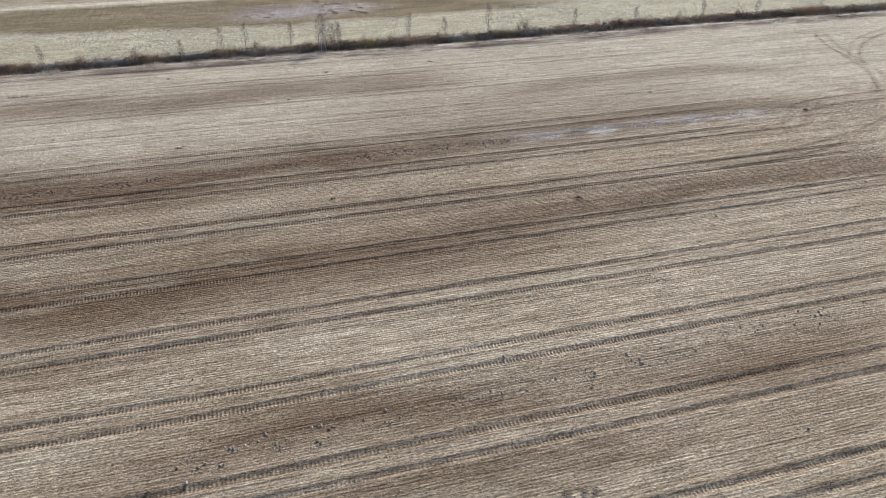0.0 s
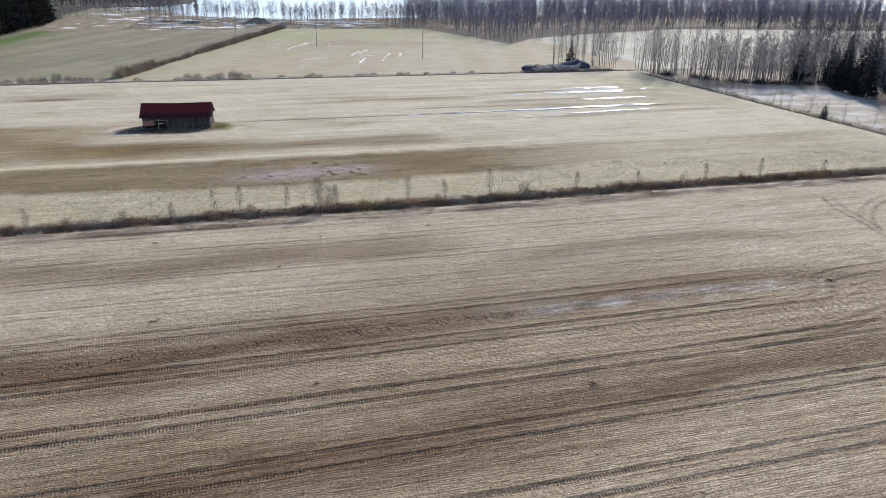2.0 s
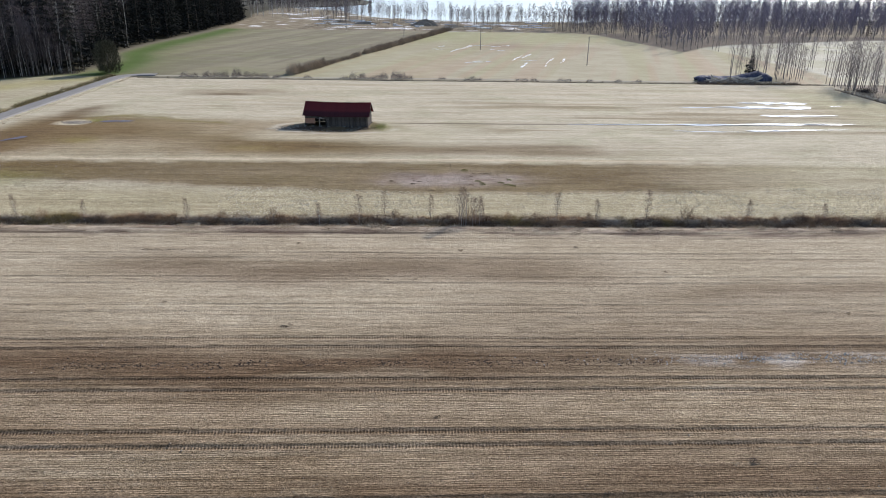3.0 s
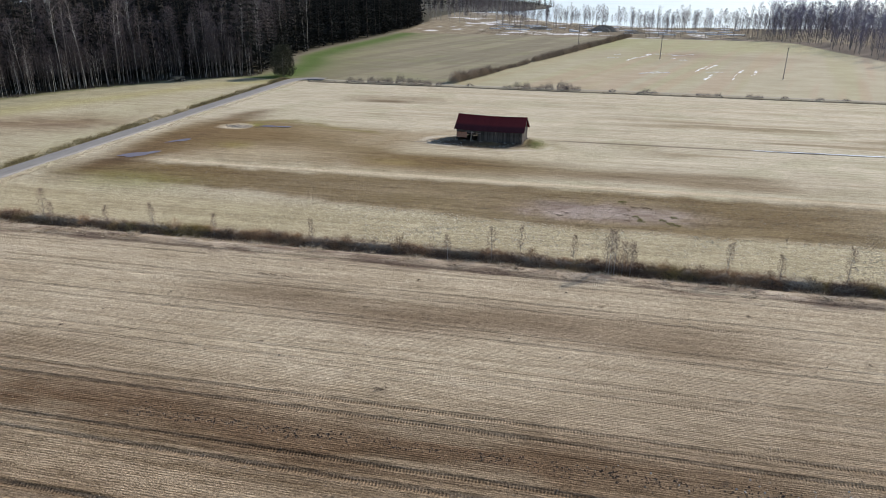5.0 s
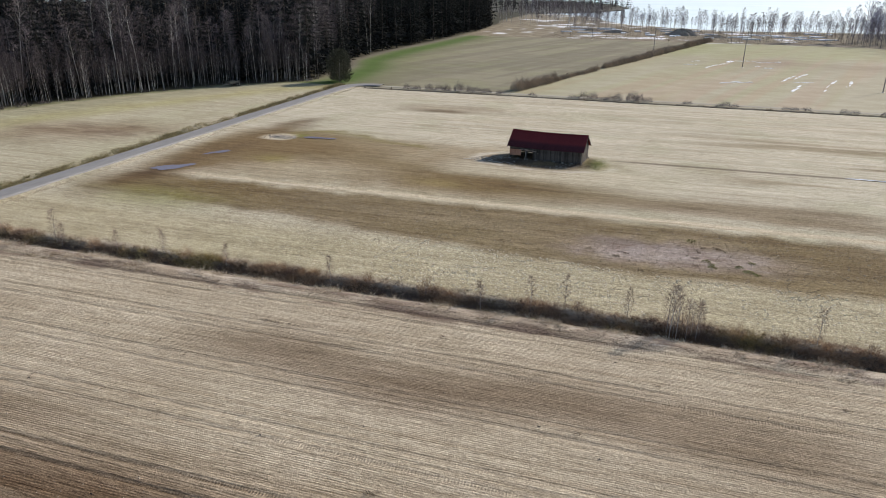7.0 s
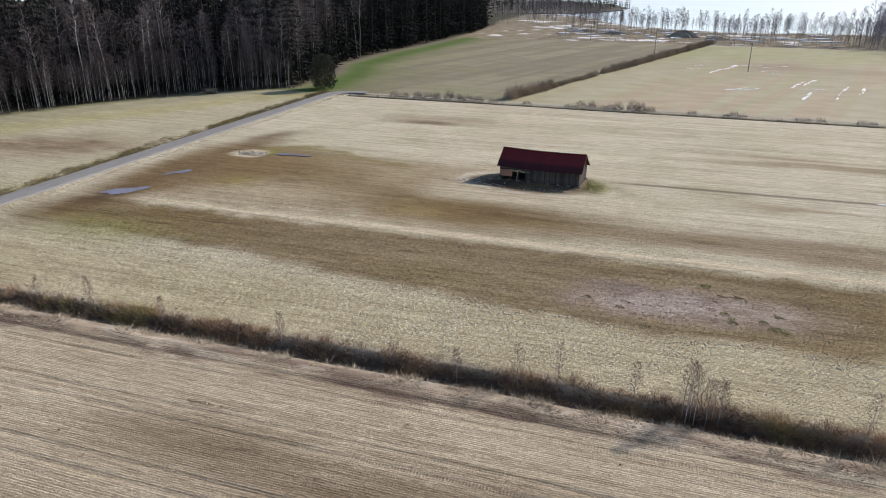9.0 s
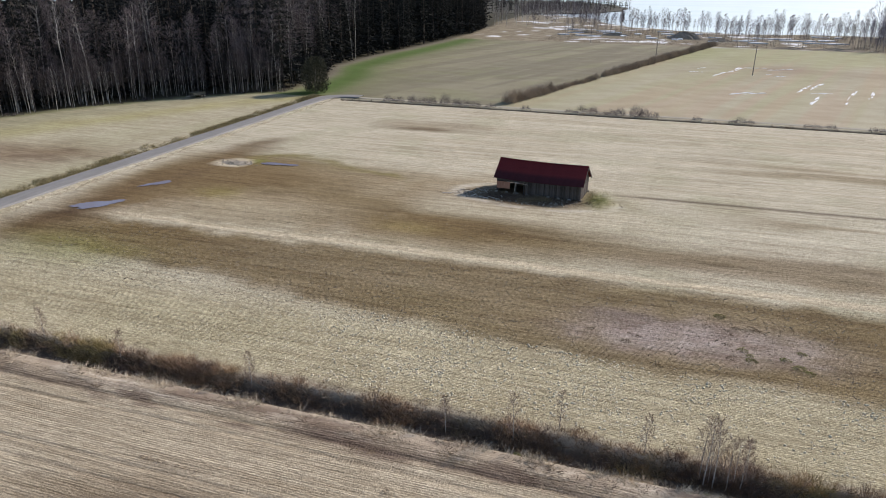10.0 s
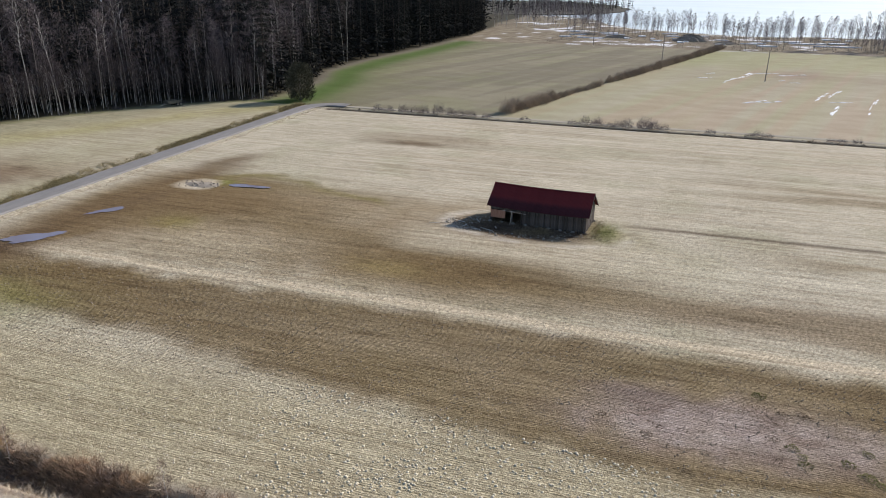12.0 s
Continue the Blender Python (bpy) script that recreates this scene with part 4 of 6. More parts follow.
def pine_geo(seed, height, sides=6):
    r = np.random.default_rng(seed)
    trunk, crown = Geo(), Geo()
    t = np.linspace(0, 1, 7)
    stem = np.column_stack([np.cumsum(r.normal(size=(7, 2)) * 0.02 * height, axis=0) * t[:, None], t * height])
    trunk.tube(stem, 0.014 * height * (1 - 0.85 * t), sides)
    for k in range(26):
        u = r.uniform(0.5, 1.0)
        p = np.array([np.interp(u, t, stem[:, j]) for j in range(3)])
        a = r.random() * 6.28
        q = p + np.array([math.cos(a), math.sin(a), r.uniform(0.1, 0.6)]) * height * 0.15 * (1.25 - u) * 2.2
        trunk.tube([p, (p + q) / 2 + (0, 0, 0.1), q], [0.06, 0.04, 0.015], 3, False)
        m = 26
        b = q + r.normal(size=(m, 3)) * (0.55, 0.55, 0.3)
        crown.blades(b, b + unit(r.normal(size=(m, 3)) + (0, 0, 0.5)) * 0.55, 0.28)
    return trunk, crown


def tree(name, geo, bark, leaf, label):
    """A tree thing at the origin: Empty with trunk and crown."""
    ob = tagged(new(name), label, category="tree")
    part("trunk", geo[0], bark, ob)
    part("crown", geo[1], leaf, ob)
    return ob


def scatter(thing, spots, group, sizes=(0.85, 1.15)):
    """Moves the thing to the first spot and copies it to the others."""
    out = []
    for k, (x, y) in enumerate(spots):
        s = rng.uniform(*sizes)
        m = Matrix.Translation((x, y, float(ground_z(np.array([x]), np.array([y]))[0]))) @ pose(0, 0, 0, rng.normal() * 1.6, rng.normal() * 1.6, rng.random() * 360) @ Matrix.Scale(s, 4)
        if k == 0:
            thing.matrix_basis = m
            out.append(thing)
        else:
            c = copy_thing(thing, Matrix())
            c.matrix_basis = m
            out.append(c)
        tagged(out[-1], group=group)
    return out


def woodland(name, kinds, spots, label, sizes=(0.8, 1.2)):
    """Far trees beyond counting: all trunks of a kind in one mesh, all crowns in another."""
    ob = tagged(new(name), label, category="trees", kind="stuff")
    which = rng.integers(0, len(kinds), len(spots))
    for leaf in {k[2] for k in kinds}:
        trunks, crowns, bark = Geo(), Geo(), None
        for (x, y), w in zip(spots, which):
            trunk, crown, mat, bk = kinds[w]
            if mat is not leaf:
                continue
            bark = bk
            m = place(x, y, float(ground_z(np.array([x]), np.array([y]))[0]), rng.random() * 6.28, rng.uniform(*sizes))
            trunks.join(trunk, m)
            crowns.join(crown, m)
        if trunks.n:
            part("trunks", trunks, bark, ob, kind="stuff")
            part("crowns", crowns, leaf, ob, kind="stuff")
    return ob


def poisson(n, inside, box, gap, seed):
    """Up to n spots in the box that lie inside and keep apart."""
    r = np.random.default_rng(seed)
    cells, out = {}, []
    for _ in range(n * 12):
        x, y = r.uniform(box[0], box[1]), r.uniform(box[2], box[3])
        if not inside(x, y):
            continue
        c = (int(x // gap), int(y // gap))
        if any((x - u) ** 2 + (y - v) ** 2 < gap * gap for i in (-1, 0, 1) for j in (-1, 0, 1) for u, v in cells.get((c[0] + i, c[1] + j), ())):
            continue
        cells.setdefault(c, []).append((x, y))
        out.append((x, y))
        if len(out) >= n:
            break
    return out


def share(spots, n):
    """Deals the spots out to n kinds."""
    return [spots[k::n] for k in range(n)]


edge_at = lambda y: float(forest_edge(np.array(y)))

# young birches along the border of the dark wood
young = [birch_geo(20 + k, h, 0.32, 0.12, 18, 14, 0.026, haze=340, girth=0.6) for k, h in enumerate((9.0, 10.5, 8.0, 11.0))]
spots = poisson(400, lambda x, y: 0.5 < edge_at(y) - x < 13 and rng.random() < 1.1 - (edge_at(y) - x) / 14, (-175, -93, 128, 219), 0.85, 1)
for geo, sp in zip(young, share(spots, 4)):
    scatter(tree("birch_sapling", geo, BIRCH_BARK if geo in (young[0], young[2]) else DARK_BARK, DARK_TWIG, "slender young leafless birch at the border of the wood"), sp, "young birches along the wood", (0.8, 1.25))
# tall pale birches standing among the spruces
tall = [birch_geo(40 + k, h, 0.5, 0.11, 22, 24, 0.024, haze=800, girth=0.52) for k, h in enumerate((21.0, 24.0, 18.0))]
spots = poisson(64, lambda x, y: 2 < edge_at(y) - x < 20, (-172, -92, 130, 300), 3.2, 2) + [(-96.0, 224.0), (-92.5, 219.0), (-98.0, 238.0), (-100.5, 252.0), (-108, 276), (-109, 283), (-109.5, 296)]
for geo, sp in zip(tall, share(spots, 3)):
    scatter(tree("birch_tree", geo, DARK_BARK if geo is tall[2] else BIRCH_BARK, SHORE_TWIG, "tall leafless birch with a white stem among spruces"), sp, "tall birches of the dark wood", (0.8, 1.15))
# more bare birches between the spruces
between = [birch_geo(45 + k, h, 0.35, 0.12, 8, 6, 0.07, 4, haze=230, girth=0.5) for k, h in enumerate((17.0, 20.0, 14.0))]
woodland("wood_birches", [(*g, SHORE_TWIG, GREY_BARK) for g in between], poisson(260, lambda x, y: 4 < edge_at(y) - x < 34, (-190, -93, 128, 260), 2.6, 24), "bare grey birches between the dark spruces", (0.85, 1.2))
# spruces: the front ranks one by one, the rest as woodland
firs = [spruce_geo(60 + k, h, rad, 25, 8, 6, width=0.22) for k, (h, rad) in enumerate(((24, 3.0), (27, 3.4), (19, 2.7), (28, 3.0)))]
spots = poisson(150, lambda x, y: 8 < edge_at(y) - x < 26 if y < 216 else 1.5 < edge_at(y) - x < 12, (-180, -95, 128, 470), 3.2, 3)
for geo, sp in zip(firs, share(spots, 4)):
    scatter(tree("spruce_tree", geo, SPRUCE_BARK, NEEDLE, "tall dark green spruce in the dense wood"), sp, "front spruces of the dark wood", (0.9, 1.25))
far_firs = [spruce_geo(70 + k, h, rad, 15, 6, 3, 4) for k, (h, rad) in enumerate(((24, 3.2), (27, 3.4), (21, 3.0)))]
spots = poisson(1250, lambda x, y: 24 < edge_at(y) - x < 120 if y < 216 else 10 < edge_at(y) - x < 90, (-290, -95, 110, 545), 4.4, 4)
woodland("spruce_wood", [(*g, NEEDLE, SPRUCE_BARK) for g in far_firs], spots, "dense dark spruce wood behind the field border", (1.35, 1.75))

# ---- bare birches of the east side, the shore and the far woods ----
slim = [birch_geo(90 + k, h, 0.2, 0.12, 12, 10, 0.03, haze=440, girth=0.9) for k, h in enumerate((12.0, 13.5, 10.5))]
light = [birch_geo(95 + k, h, 0.15, 0.125, 6, 4, 0.13, 4, haze=180, girth=0.85) for k, h in enumerate((14.0, 16.0, 12.0))]


def in_clump(x, y):
    return 119.5 < x < 158 and 0 < y - np.interp(x, [119, 124, 130, 138, 150, 160], [199, 193, 181, 173, 170, 165]) < 16


spots = poisson(205, in_clump, (119, 160, 160, 225), 1.2, 5) + poisson(34, lambda x, y: True, (101, 119, 216, 232), 1.6, 6)
for geo, sp in zip(slim, share(spots, 3)):
    scatter(tree("birch_tree", geo, GREY_BARK, TWIG, "leafless grey-stemmed birch in a dense clump by the ditch"), sp, "birch clumps east of the meadow", (0.75, 1.15))
spots = poisson(26, lambda x, y: 0 < x - float(east_edge(np.array(y))) < 7, (100, 145, 226, 390), 2.4, 7)
for geo, sp in zip(slim, share(spots, 3)):
    scatter(tree("birch_tree", geo, GREY_BARK, TWIG, "leafless birch in the row beside the upper field"), sp, "birches beside the upper field", (0.7, 1.1))
# saplings and small spruces along the side ditch and the snowy strip
bush_birch = birch_geo(99, 4.0, 0.15, 0.16, 14, 8, 0.016, haze=160, girth=0.7)
spots = [(119 + rng.normal() * 1.2, y) for y in np.linspace(101, 190, 46)]
scatter(tree("birch_sapling", bush_birch, GREY_BARK, TWIG, "thin bare sapling growing on the ditch bank"), spots, "saplings on the side ditch", (0.5, 1.1))
dark_firs = [spruce_geo(110, 11, 2.2, 22, 8, 5), spruce_geo(111, 14, 2.6, 24, 8, 5)]
spots = [(119.6, 129.5), (103.6, 223.5), (160, 184), (152, 176)]
for (x, y), s in zip(spots, (0.28, 0.75, 1, 1)):
    scatter(tree("spruce_tree", dark_firs[0] if s > 0.5 else spruce_geo(112, 11, 3.4, 18, 8, 5), SPRUCE_BARK, NEEDLE, "small dark spruce standing alone near a ditch"), [(x, y)], "", (s, s))
spots = poisson(110, lambda x, y: x > np.interp(y, [96, 115, 132, 152, 175], [139, 139, 140, 147, 158]) and x < 190, (136, 192, 96, 186), 2.4, 8)
for geo, sp in zip(dark_firs, share(spots, 2)):
    scatter(tree("spruce_tree", geo, SPRUCE_BARK, NEEDLE, "dark spruce in the thicket beyond the snowy strip"), sp, "spruces beyond the snowy strip", (0.6, 0.95))
woodland("thicket_birches", [(*g, SHORE_TWIG, GREY_BARK) for g in light],
         poisson(420, lambda x, y: x > np.interp(y, [96, 115, 132, 152, 175, 190, 260], [142, 142, 143, 150, 158, 162, 205]) and y - 165 < (x - 140) * 1.2, (136, 240, 96, 260), 2.4, 9),
         "bare birches mixed among dark spruces beyond the snowy strip", (0.75, 1.0))


def shore_belt(x, y):
    s = float(shore_y(np.array(x)))
    if not -55 < x < 130 or y > s - 4:
        return False
    return y > 405 + 0.15 * max(0, 60 - x) and (x > 20 or y > 455 or rng.random() < 0.15)


airy = [birch_geo(195 + k, h, 0.3, 0.125, 9, 8, 0.07, 4, haze=210, girth=1.0) for k, h in enumerate((10.5, 12.5, 8.5, 11.0))]
airy_set = [(*g, SHORE_TWIG, GREY_BARK) for g in airy]
light_set = [(*g, HAZED_TWIG, GREY_BARK) for g in light]
woodland("shore_birches", airy_set, poisson(380, shore_belt, (-55, 130, 400, 520), 2.6, 10), "open belt of bare birches along the lake shore", (0.75, 1.15))
pale_set = [(*g, SHORE_TWIG, BIRCH_BARK) for g in airy]
woodland("cove_birches", pale_set, poisson(130, lambda x, y: y < float(shore_y(np.array(x))) - 3 and x < -40 - (y - 500) * 0.05, (-112, -38, 500, 655), 3.5, 11), "tall bare birches by the cove of the lake", (0.9, 1.35))
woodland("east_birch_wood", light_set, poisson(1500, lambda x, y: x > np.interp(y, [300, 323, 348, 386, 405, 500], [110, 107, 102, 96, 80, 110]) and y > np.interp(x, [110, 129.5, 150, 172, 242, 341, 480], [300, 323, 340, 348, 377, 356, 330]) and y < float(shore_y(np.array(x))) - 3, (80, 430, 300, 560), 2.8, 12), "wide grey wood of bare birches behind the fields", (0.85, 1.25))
woodland("east_spruce_wood", [(*g, NEEDLE, SPRUCE_BARK) for g in far_firs], poisson(90, lambda x, y: y > np.interp(x, [120, 200, 330, 480], [440, 395, 345, 322]), (120, 540, 320, 560), 6.0, 13), "dark spruces scattered through the eastern wood", (0.5, 0.8))
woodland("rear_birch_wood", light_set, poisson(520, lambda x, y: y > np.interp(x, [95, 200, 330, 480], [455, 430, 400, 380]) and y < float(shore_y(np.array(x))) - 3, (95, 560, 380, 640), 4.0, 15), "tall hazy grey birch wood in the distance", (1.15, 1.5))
tiny_firs = [spruce_geo(75 + k, h, 3.4, 10, 5, 2, 4) for k, h in enumerate((24, 27))]
woodland("headland_trees", [(*g, NEEDLE, SPRUCE_BARK) for g in tiny_firs], poisson(430, lambda x, y: ((x + 190) / 146) ** 2 + ((y - 850) / 168) ** 2 < 1, (-336, -44, 690, 1020), 7.0, 14), "dark conifers on the far headland of the lake", (0.7, 1.0))

# ---- the far headland ----
sheet("headland", blob_outline(-190, 850, 150, 175, 0.25, 0.12, 40, 5), -1.6, EARTH_DARK, "low wooded headland across the water", "headland", 1.0)


# ---- barn ----
def box_mesh(name, sx, sy, sz, bevel=0.01):
    bm = bmesh.new()
    bmesh.ops.create_cube(bm, size=1)
    bmesh.ops.scale(bm, vec=(sx, sy, sz), verts=bm.verts)
    if bevel:
        bmesh.ops.bevel(bm, geom=bm.edges[:], offset=bevel, segments=1, affect="EDGES")
    me = bpy.data.meshes.new(name)
    bm.to_mesh(me)
    bm.free()
    return me


def put(name, me, material, parent, m, label=""):
    ob = part(name, me, material, parent, label)
    ob.matrix_basis = m
    return ob


def build_barn():
    L, D, EAVE, RIDGE = 12.0, 5.2, 2.25, 4.2
    barn = tagged(new("barn"), "old grey plank barn with a dull red sheet roof", category="barn")
    barn.matrix_basis = pose(-12.1, 146.65, 0.0, 0, 0, -4.6)
    frame_part = tagged(new("timber_frame"), "dark weathered posts and beams")
    frame_part.parent = barn
    post = box_mesh("post", 0.16, 0.16, EAVE + 0.3, 0.015)
    for x in (-L / 2 + 0.1, -3.2, -2.0, 0.4, 3.2, L / 2 - 0.1):
        for y in (-D / 2 + 0.1, D / 2 - 0.1):
            put("post", post, BOARD, frame_part, pose(x, y, (EAVE - 0.3) / 2))
    beam = box_mesh("beam", L, 0.16, 0.18, 0.015)
    for y in (-D / 2 + 0.1, D / 2 - 0.1):
        put("beam", beam, BOARD, frame_part, pose(0, y, EAVE - 0.12))
    rafter = box_mesh("rafter", 0.09, math.hypot(D / 2, RIDGE - EAVE) + 0.3, 0.14, 0.01)
    tilt = math.degrees(math.atan2(RIDGE - EAVE, D / 2))
    for x in np.linspace(-L / 2 + 0.15, L / 2 - 0.15, 9):
        for s in (-1, 1):
            put("rafter", rafter, BOARD, frame_part, pose(x, s * D / 4, (EAVE + RIDGE) / 2 - 0.24, -s * tilt))
    # board walls: separate upright boards, uneven at the foot and with narrow gaps
    r = np.random.default_rng(5)
    boards = {}

    def board(wall, x, y, z0, z1, turn, width, k):
        key = (round((z1 - z0) / 0.03) * 0.03, round(width, 2))
        if key not in boards:
            boards[key] = box_mesh("board", key[1], 0.026, key[0], 0.004)
        ob = put("board", boards[key], BOARD, wall, pose(x, y, z0 + key[0] / 2, r.normal() * 0.3, r.normal() * 0.5, turn))

    walls = {n: tagged(new(n), lab) for n, lab in (("front_wall", "upright grey boards with a gap at one end"), ("back_wall", "upright grey boards"),
                                                   ("gable_east", "grey board gable in the sun"), ("gable_west", "grey board gable"))}
    for w in walls.values():
        w.parent = barn
    x = -L / 2
    k = 0
    while x < L / 2 - 0.05:
        w = (0.16, 0.19, 0.22)[k % 3]
        cx = x + w / 2
        z0 = (0.04, 0.12, 0.2)[int(r.integers(3))]
        crest = EAVE + 0.095 - 0.13 * math.sin(math.pi * (cx + L / 2) / L)
        if cx < -4.2:
            board(walls["front_wall"], cx, -D / 2, EAVE - 0.55, crest, 0, w - 0.015, k)
        elif cx < -1.9:
            board(walls["front_wall"], cx, -D / 2, EAVE - 0.55, crest, 0, w - 0.015, k)
        else:
            board(walls["front_wall"], cx, -D / 2 - (0.02 if k % 4 == 0 else 0), z0, crest, 0, w - 0.015, k)
        board(walls["back_wall"], cx, D / 2, 0.02, crest, 0, w, k)
        x += w
        k += 1
    y = -D / 2 + 0.03
    while y < D / 2 - 0.05:
        w = (0.16, 0.19, 0.22)[k % 3]
        top = 0.02 + EAVE + (RIDGE - EAVE) * (1 - abs(y + w / 2) / (D / 2)) - 0.12
        for wall, gx in ((walls["gable_east"], L / 2), (walls["gable_west"], -L / 2)):
            board(wall, gx, y + w / 2, (0.05, 0.15)[k % 2], top, 90, w - 0.015, k)
        y += w
        k += 1
    panel = put("patch_panel", box_mesh("patch_panel", 1.9, 0.04, 1.0, 0.008), PINK_BOARD, barn, pose(-L / 2 + 1.0, -D / 2 - 0.04, 1.1), "pinkish newer board patch nailed to the wall")
    for x in (-0.8, -0.4, 0.0, 0.4, 0.8):
        put("batten", box_mesh("batten", 0.05, 0.02, 1.0, 0), PINK_BOARD, panel, pose(x, -0.03, 0))
    post_m = put("leaning_prop", box_mesh("leaning_prop", 0.075, 0.075, 1.9, 0.01), PALE_WOOD, barn, pose(-3.15, -D / 2 - 0.55, 0.92, 12, 9, 0), "pale pole leaning at the open bay")
    put("crosspiece", box_mesh("crosspiece", 0.55, 0.09, 0.09, 0.01), PALE_WOOD, post_m, pose(0.1, 0, 0.95, 0, -8, 0))
    put("loose_rail", box_mesh("loose_rail", 3.0, 0.06, 0.06, 0.01), GREY_BARK, barn, pose(-2.9, -D / 2 - 0.25, 1.62, 0, 4, 3), "grey loose rail across the open bay")
    # roof: two slopes of ribbed sheets, a little sunk along the ridge
    roof = tagged(new("roof"), "dull dark red ribbed sheets with a sunken ridge")
    roof.parent = barn
    slope = math.hypot(D / 2 + 0.35, (RIDGE - EAVE) * (D / 2 + 0.35) / (D / 2))
    n = 13
    wide = (L + 0.7) / n
    g = Geo()
    ribs = 7
    xs = np.linspace(-wide / 2 - 0.02, wide / 2 + 0.02, ribs * 4 + 1)
    prof = 0.022 * (np.cos(np.arange(ribs * 4 + 1) * np.pi / 2) > 0.5)
    v = np.concatenate([np.column_stack([xs, np.full_like(xs, yy), prof + dz]) for dz in (0, -0.02) for yy in (-slope / 2, slope / 2)])
    q = len(xs)
    f = [(i, i + 1, q + i + 1, q + i) for i in range(q - 1)] + [(2 * q + i, 3 * q + i, 3 * q + i + 1, 2 * q + i + 1) for i in range(q - 1)]
    f += [(i, 2 * q + i, 2 * q + i + 1, i + 1) for i in range(q - 1)] + [(q + i, q + i + 1, 3 * q + i + 1, 3 * q + i) for i in range(q - 1)]
    g.add(v, f)
    me = g.mesh("roof_sheet")
    for k in range(n):
        x = -(L + 0.7) / 2 + wide * (k + 0.5)
        sag = -0.13 * math.sin(math.pi * (k + 0.5) / n)
        lean = math.degrees(math.atan(-0.13 * math.pi * math.cos(math.pi * (k + 0.5) / n) / (L + 0.7)))
        for s in (-1, 1):
            mid = s * (D / 2 + 0.35) / 2
            z = RIDGE + 0.13 - (RIDGE - EAVE) * abs(mid) / (D / 2) + sag
            put("roof_sheet", me, RED_SHEET, roof, pose(x, mid, z, 0, -lean, 0) @ pose(0, 0, 0, -s * tilt))
    cap = Geo()
    xs = np.linspace(-(L + 0.74) / 2, (L + 0.74) / 2, 14)
    zz = RIDGE + 0.19 - 0.13 * np.sin(np.pi * (np.arange(14)) / 13)
    v = np.concatenate([np.column_stack([xs, np.full_like(xs, yy), zz + dz]) for yy, dz in ((-0.18, -0.10), (0, 0.02), (0.18, -0.10))])
    cap.add(v, [(a * 14 + i, a * 14 + i + 1, (a + 1) * 14 + i + 1, (a + 1) * 14 + i) for a in (0, 1) for i in range(13)])
    part("ridge_cap", cap, RED_SHEET, roof)
    for s in (-1, 1):
        for gx in (-(L + 0.72) / 2, (L + 0.72) / 2):
            put("barge_board", box_mesh("barge_board", 0.03, slope, 0.16, 0.005), BOARD, roof, pose(gx, s * (D / 2 + 0.35) / 2, RIDGE + 0.05 - (RIDGE - EAVE) * (D / 2 + 0.35) / 2 / (D / 2) - 0.03, -s * tilt))
    # stone footing
    stone = stone_mesh("footing_stone", 3)
    for k, x in enumerate(np.linspace(-L / 2, L / 2, 9)):
        for y in (-D / 2, D / 2):
            put("footing_stone", stone, STONE, barn, pose(x, y, 0.05, 0, 0, k * 50) @ Matrix.Diagonal((0.34, 0.30, 0.22, 1)))


def stone_mesh(name, seed):
    bm = bmesh.new()
    bmesh.ops.create_icosphere(bm, subdivisions=2, radius=1)
    r = np.random.default_rng(seed)
    for v in bm.verts:
        v.co *= 0.8 + 0.35 * noise.noise(v.co * 1.3 + Vector((seed * 3.1, 0, 0))) + 0.04 * r.normal()
    me = bpy.data.meshes.new(name)
    bm.to_mesh(me)
    bm.free()
    return me


build_barn()


# ---- rough growth: grass blades and shrubs ----
def on_ground(xy, dz=0.0):
    xy = np.asarray(xy, float)
    return np.column_stack([xy, ground_z(xy[:, 0], xy[:, 1]) + dz])


def grass(name, xy, height, lean, width, material, label, clump=1, radius=0.1):
    """Blades as one object of kind stuff; clump: how many fan out from each root."""
    xy = np.asarray(xy, float)
    if clump > 1:
        xy = xy[: max(1, len(xy) // clump)]
    tall = height * rng.uniform(0.55, 1.2, len(xy)) * (0.6 + 0.8 * vnoise(xy[:, 0], xy[:, 1], 1.7, 4))
    b = np.repeat(on_ground(xy, -0.04), clump, axis=0)
    m = len(b)
    push = rng.normal(size=(m, 2))
    b[:, :2] += push * radius * (clump > 1)
    d = np.column_stack([push * lean, np.ones(m)])
    t = b + d * (np.repeat(tall, clump) * rng.uniform(0.5, 1.1, m))[:, None]
    g = Geo()
    g.blades(b, t, width * rng.uniform(0.6, 1.4, m))
    return part(name, g, material, None, label, category="grass", kind="stuff")


def clumped(n, x0, x1, seed, clump=2.2):
    """x positions that gather in clumps."""
    r = np.random.default_rng(seed)
    x = r.uniform(x0, x1, n * 3)
    keep = r.random(n * 3) < vnoise(x, x * 0 + seed, clump, seed) ** 1.6 * 1.2
    return x[keep][:n]


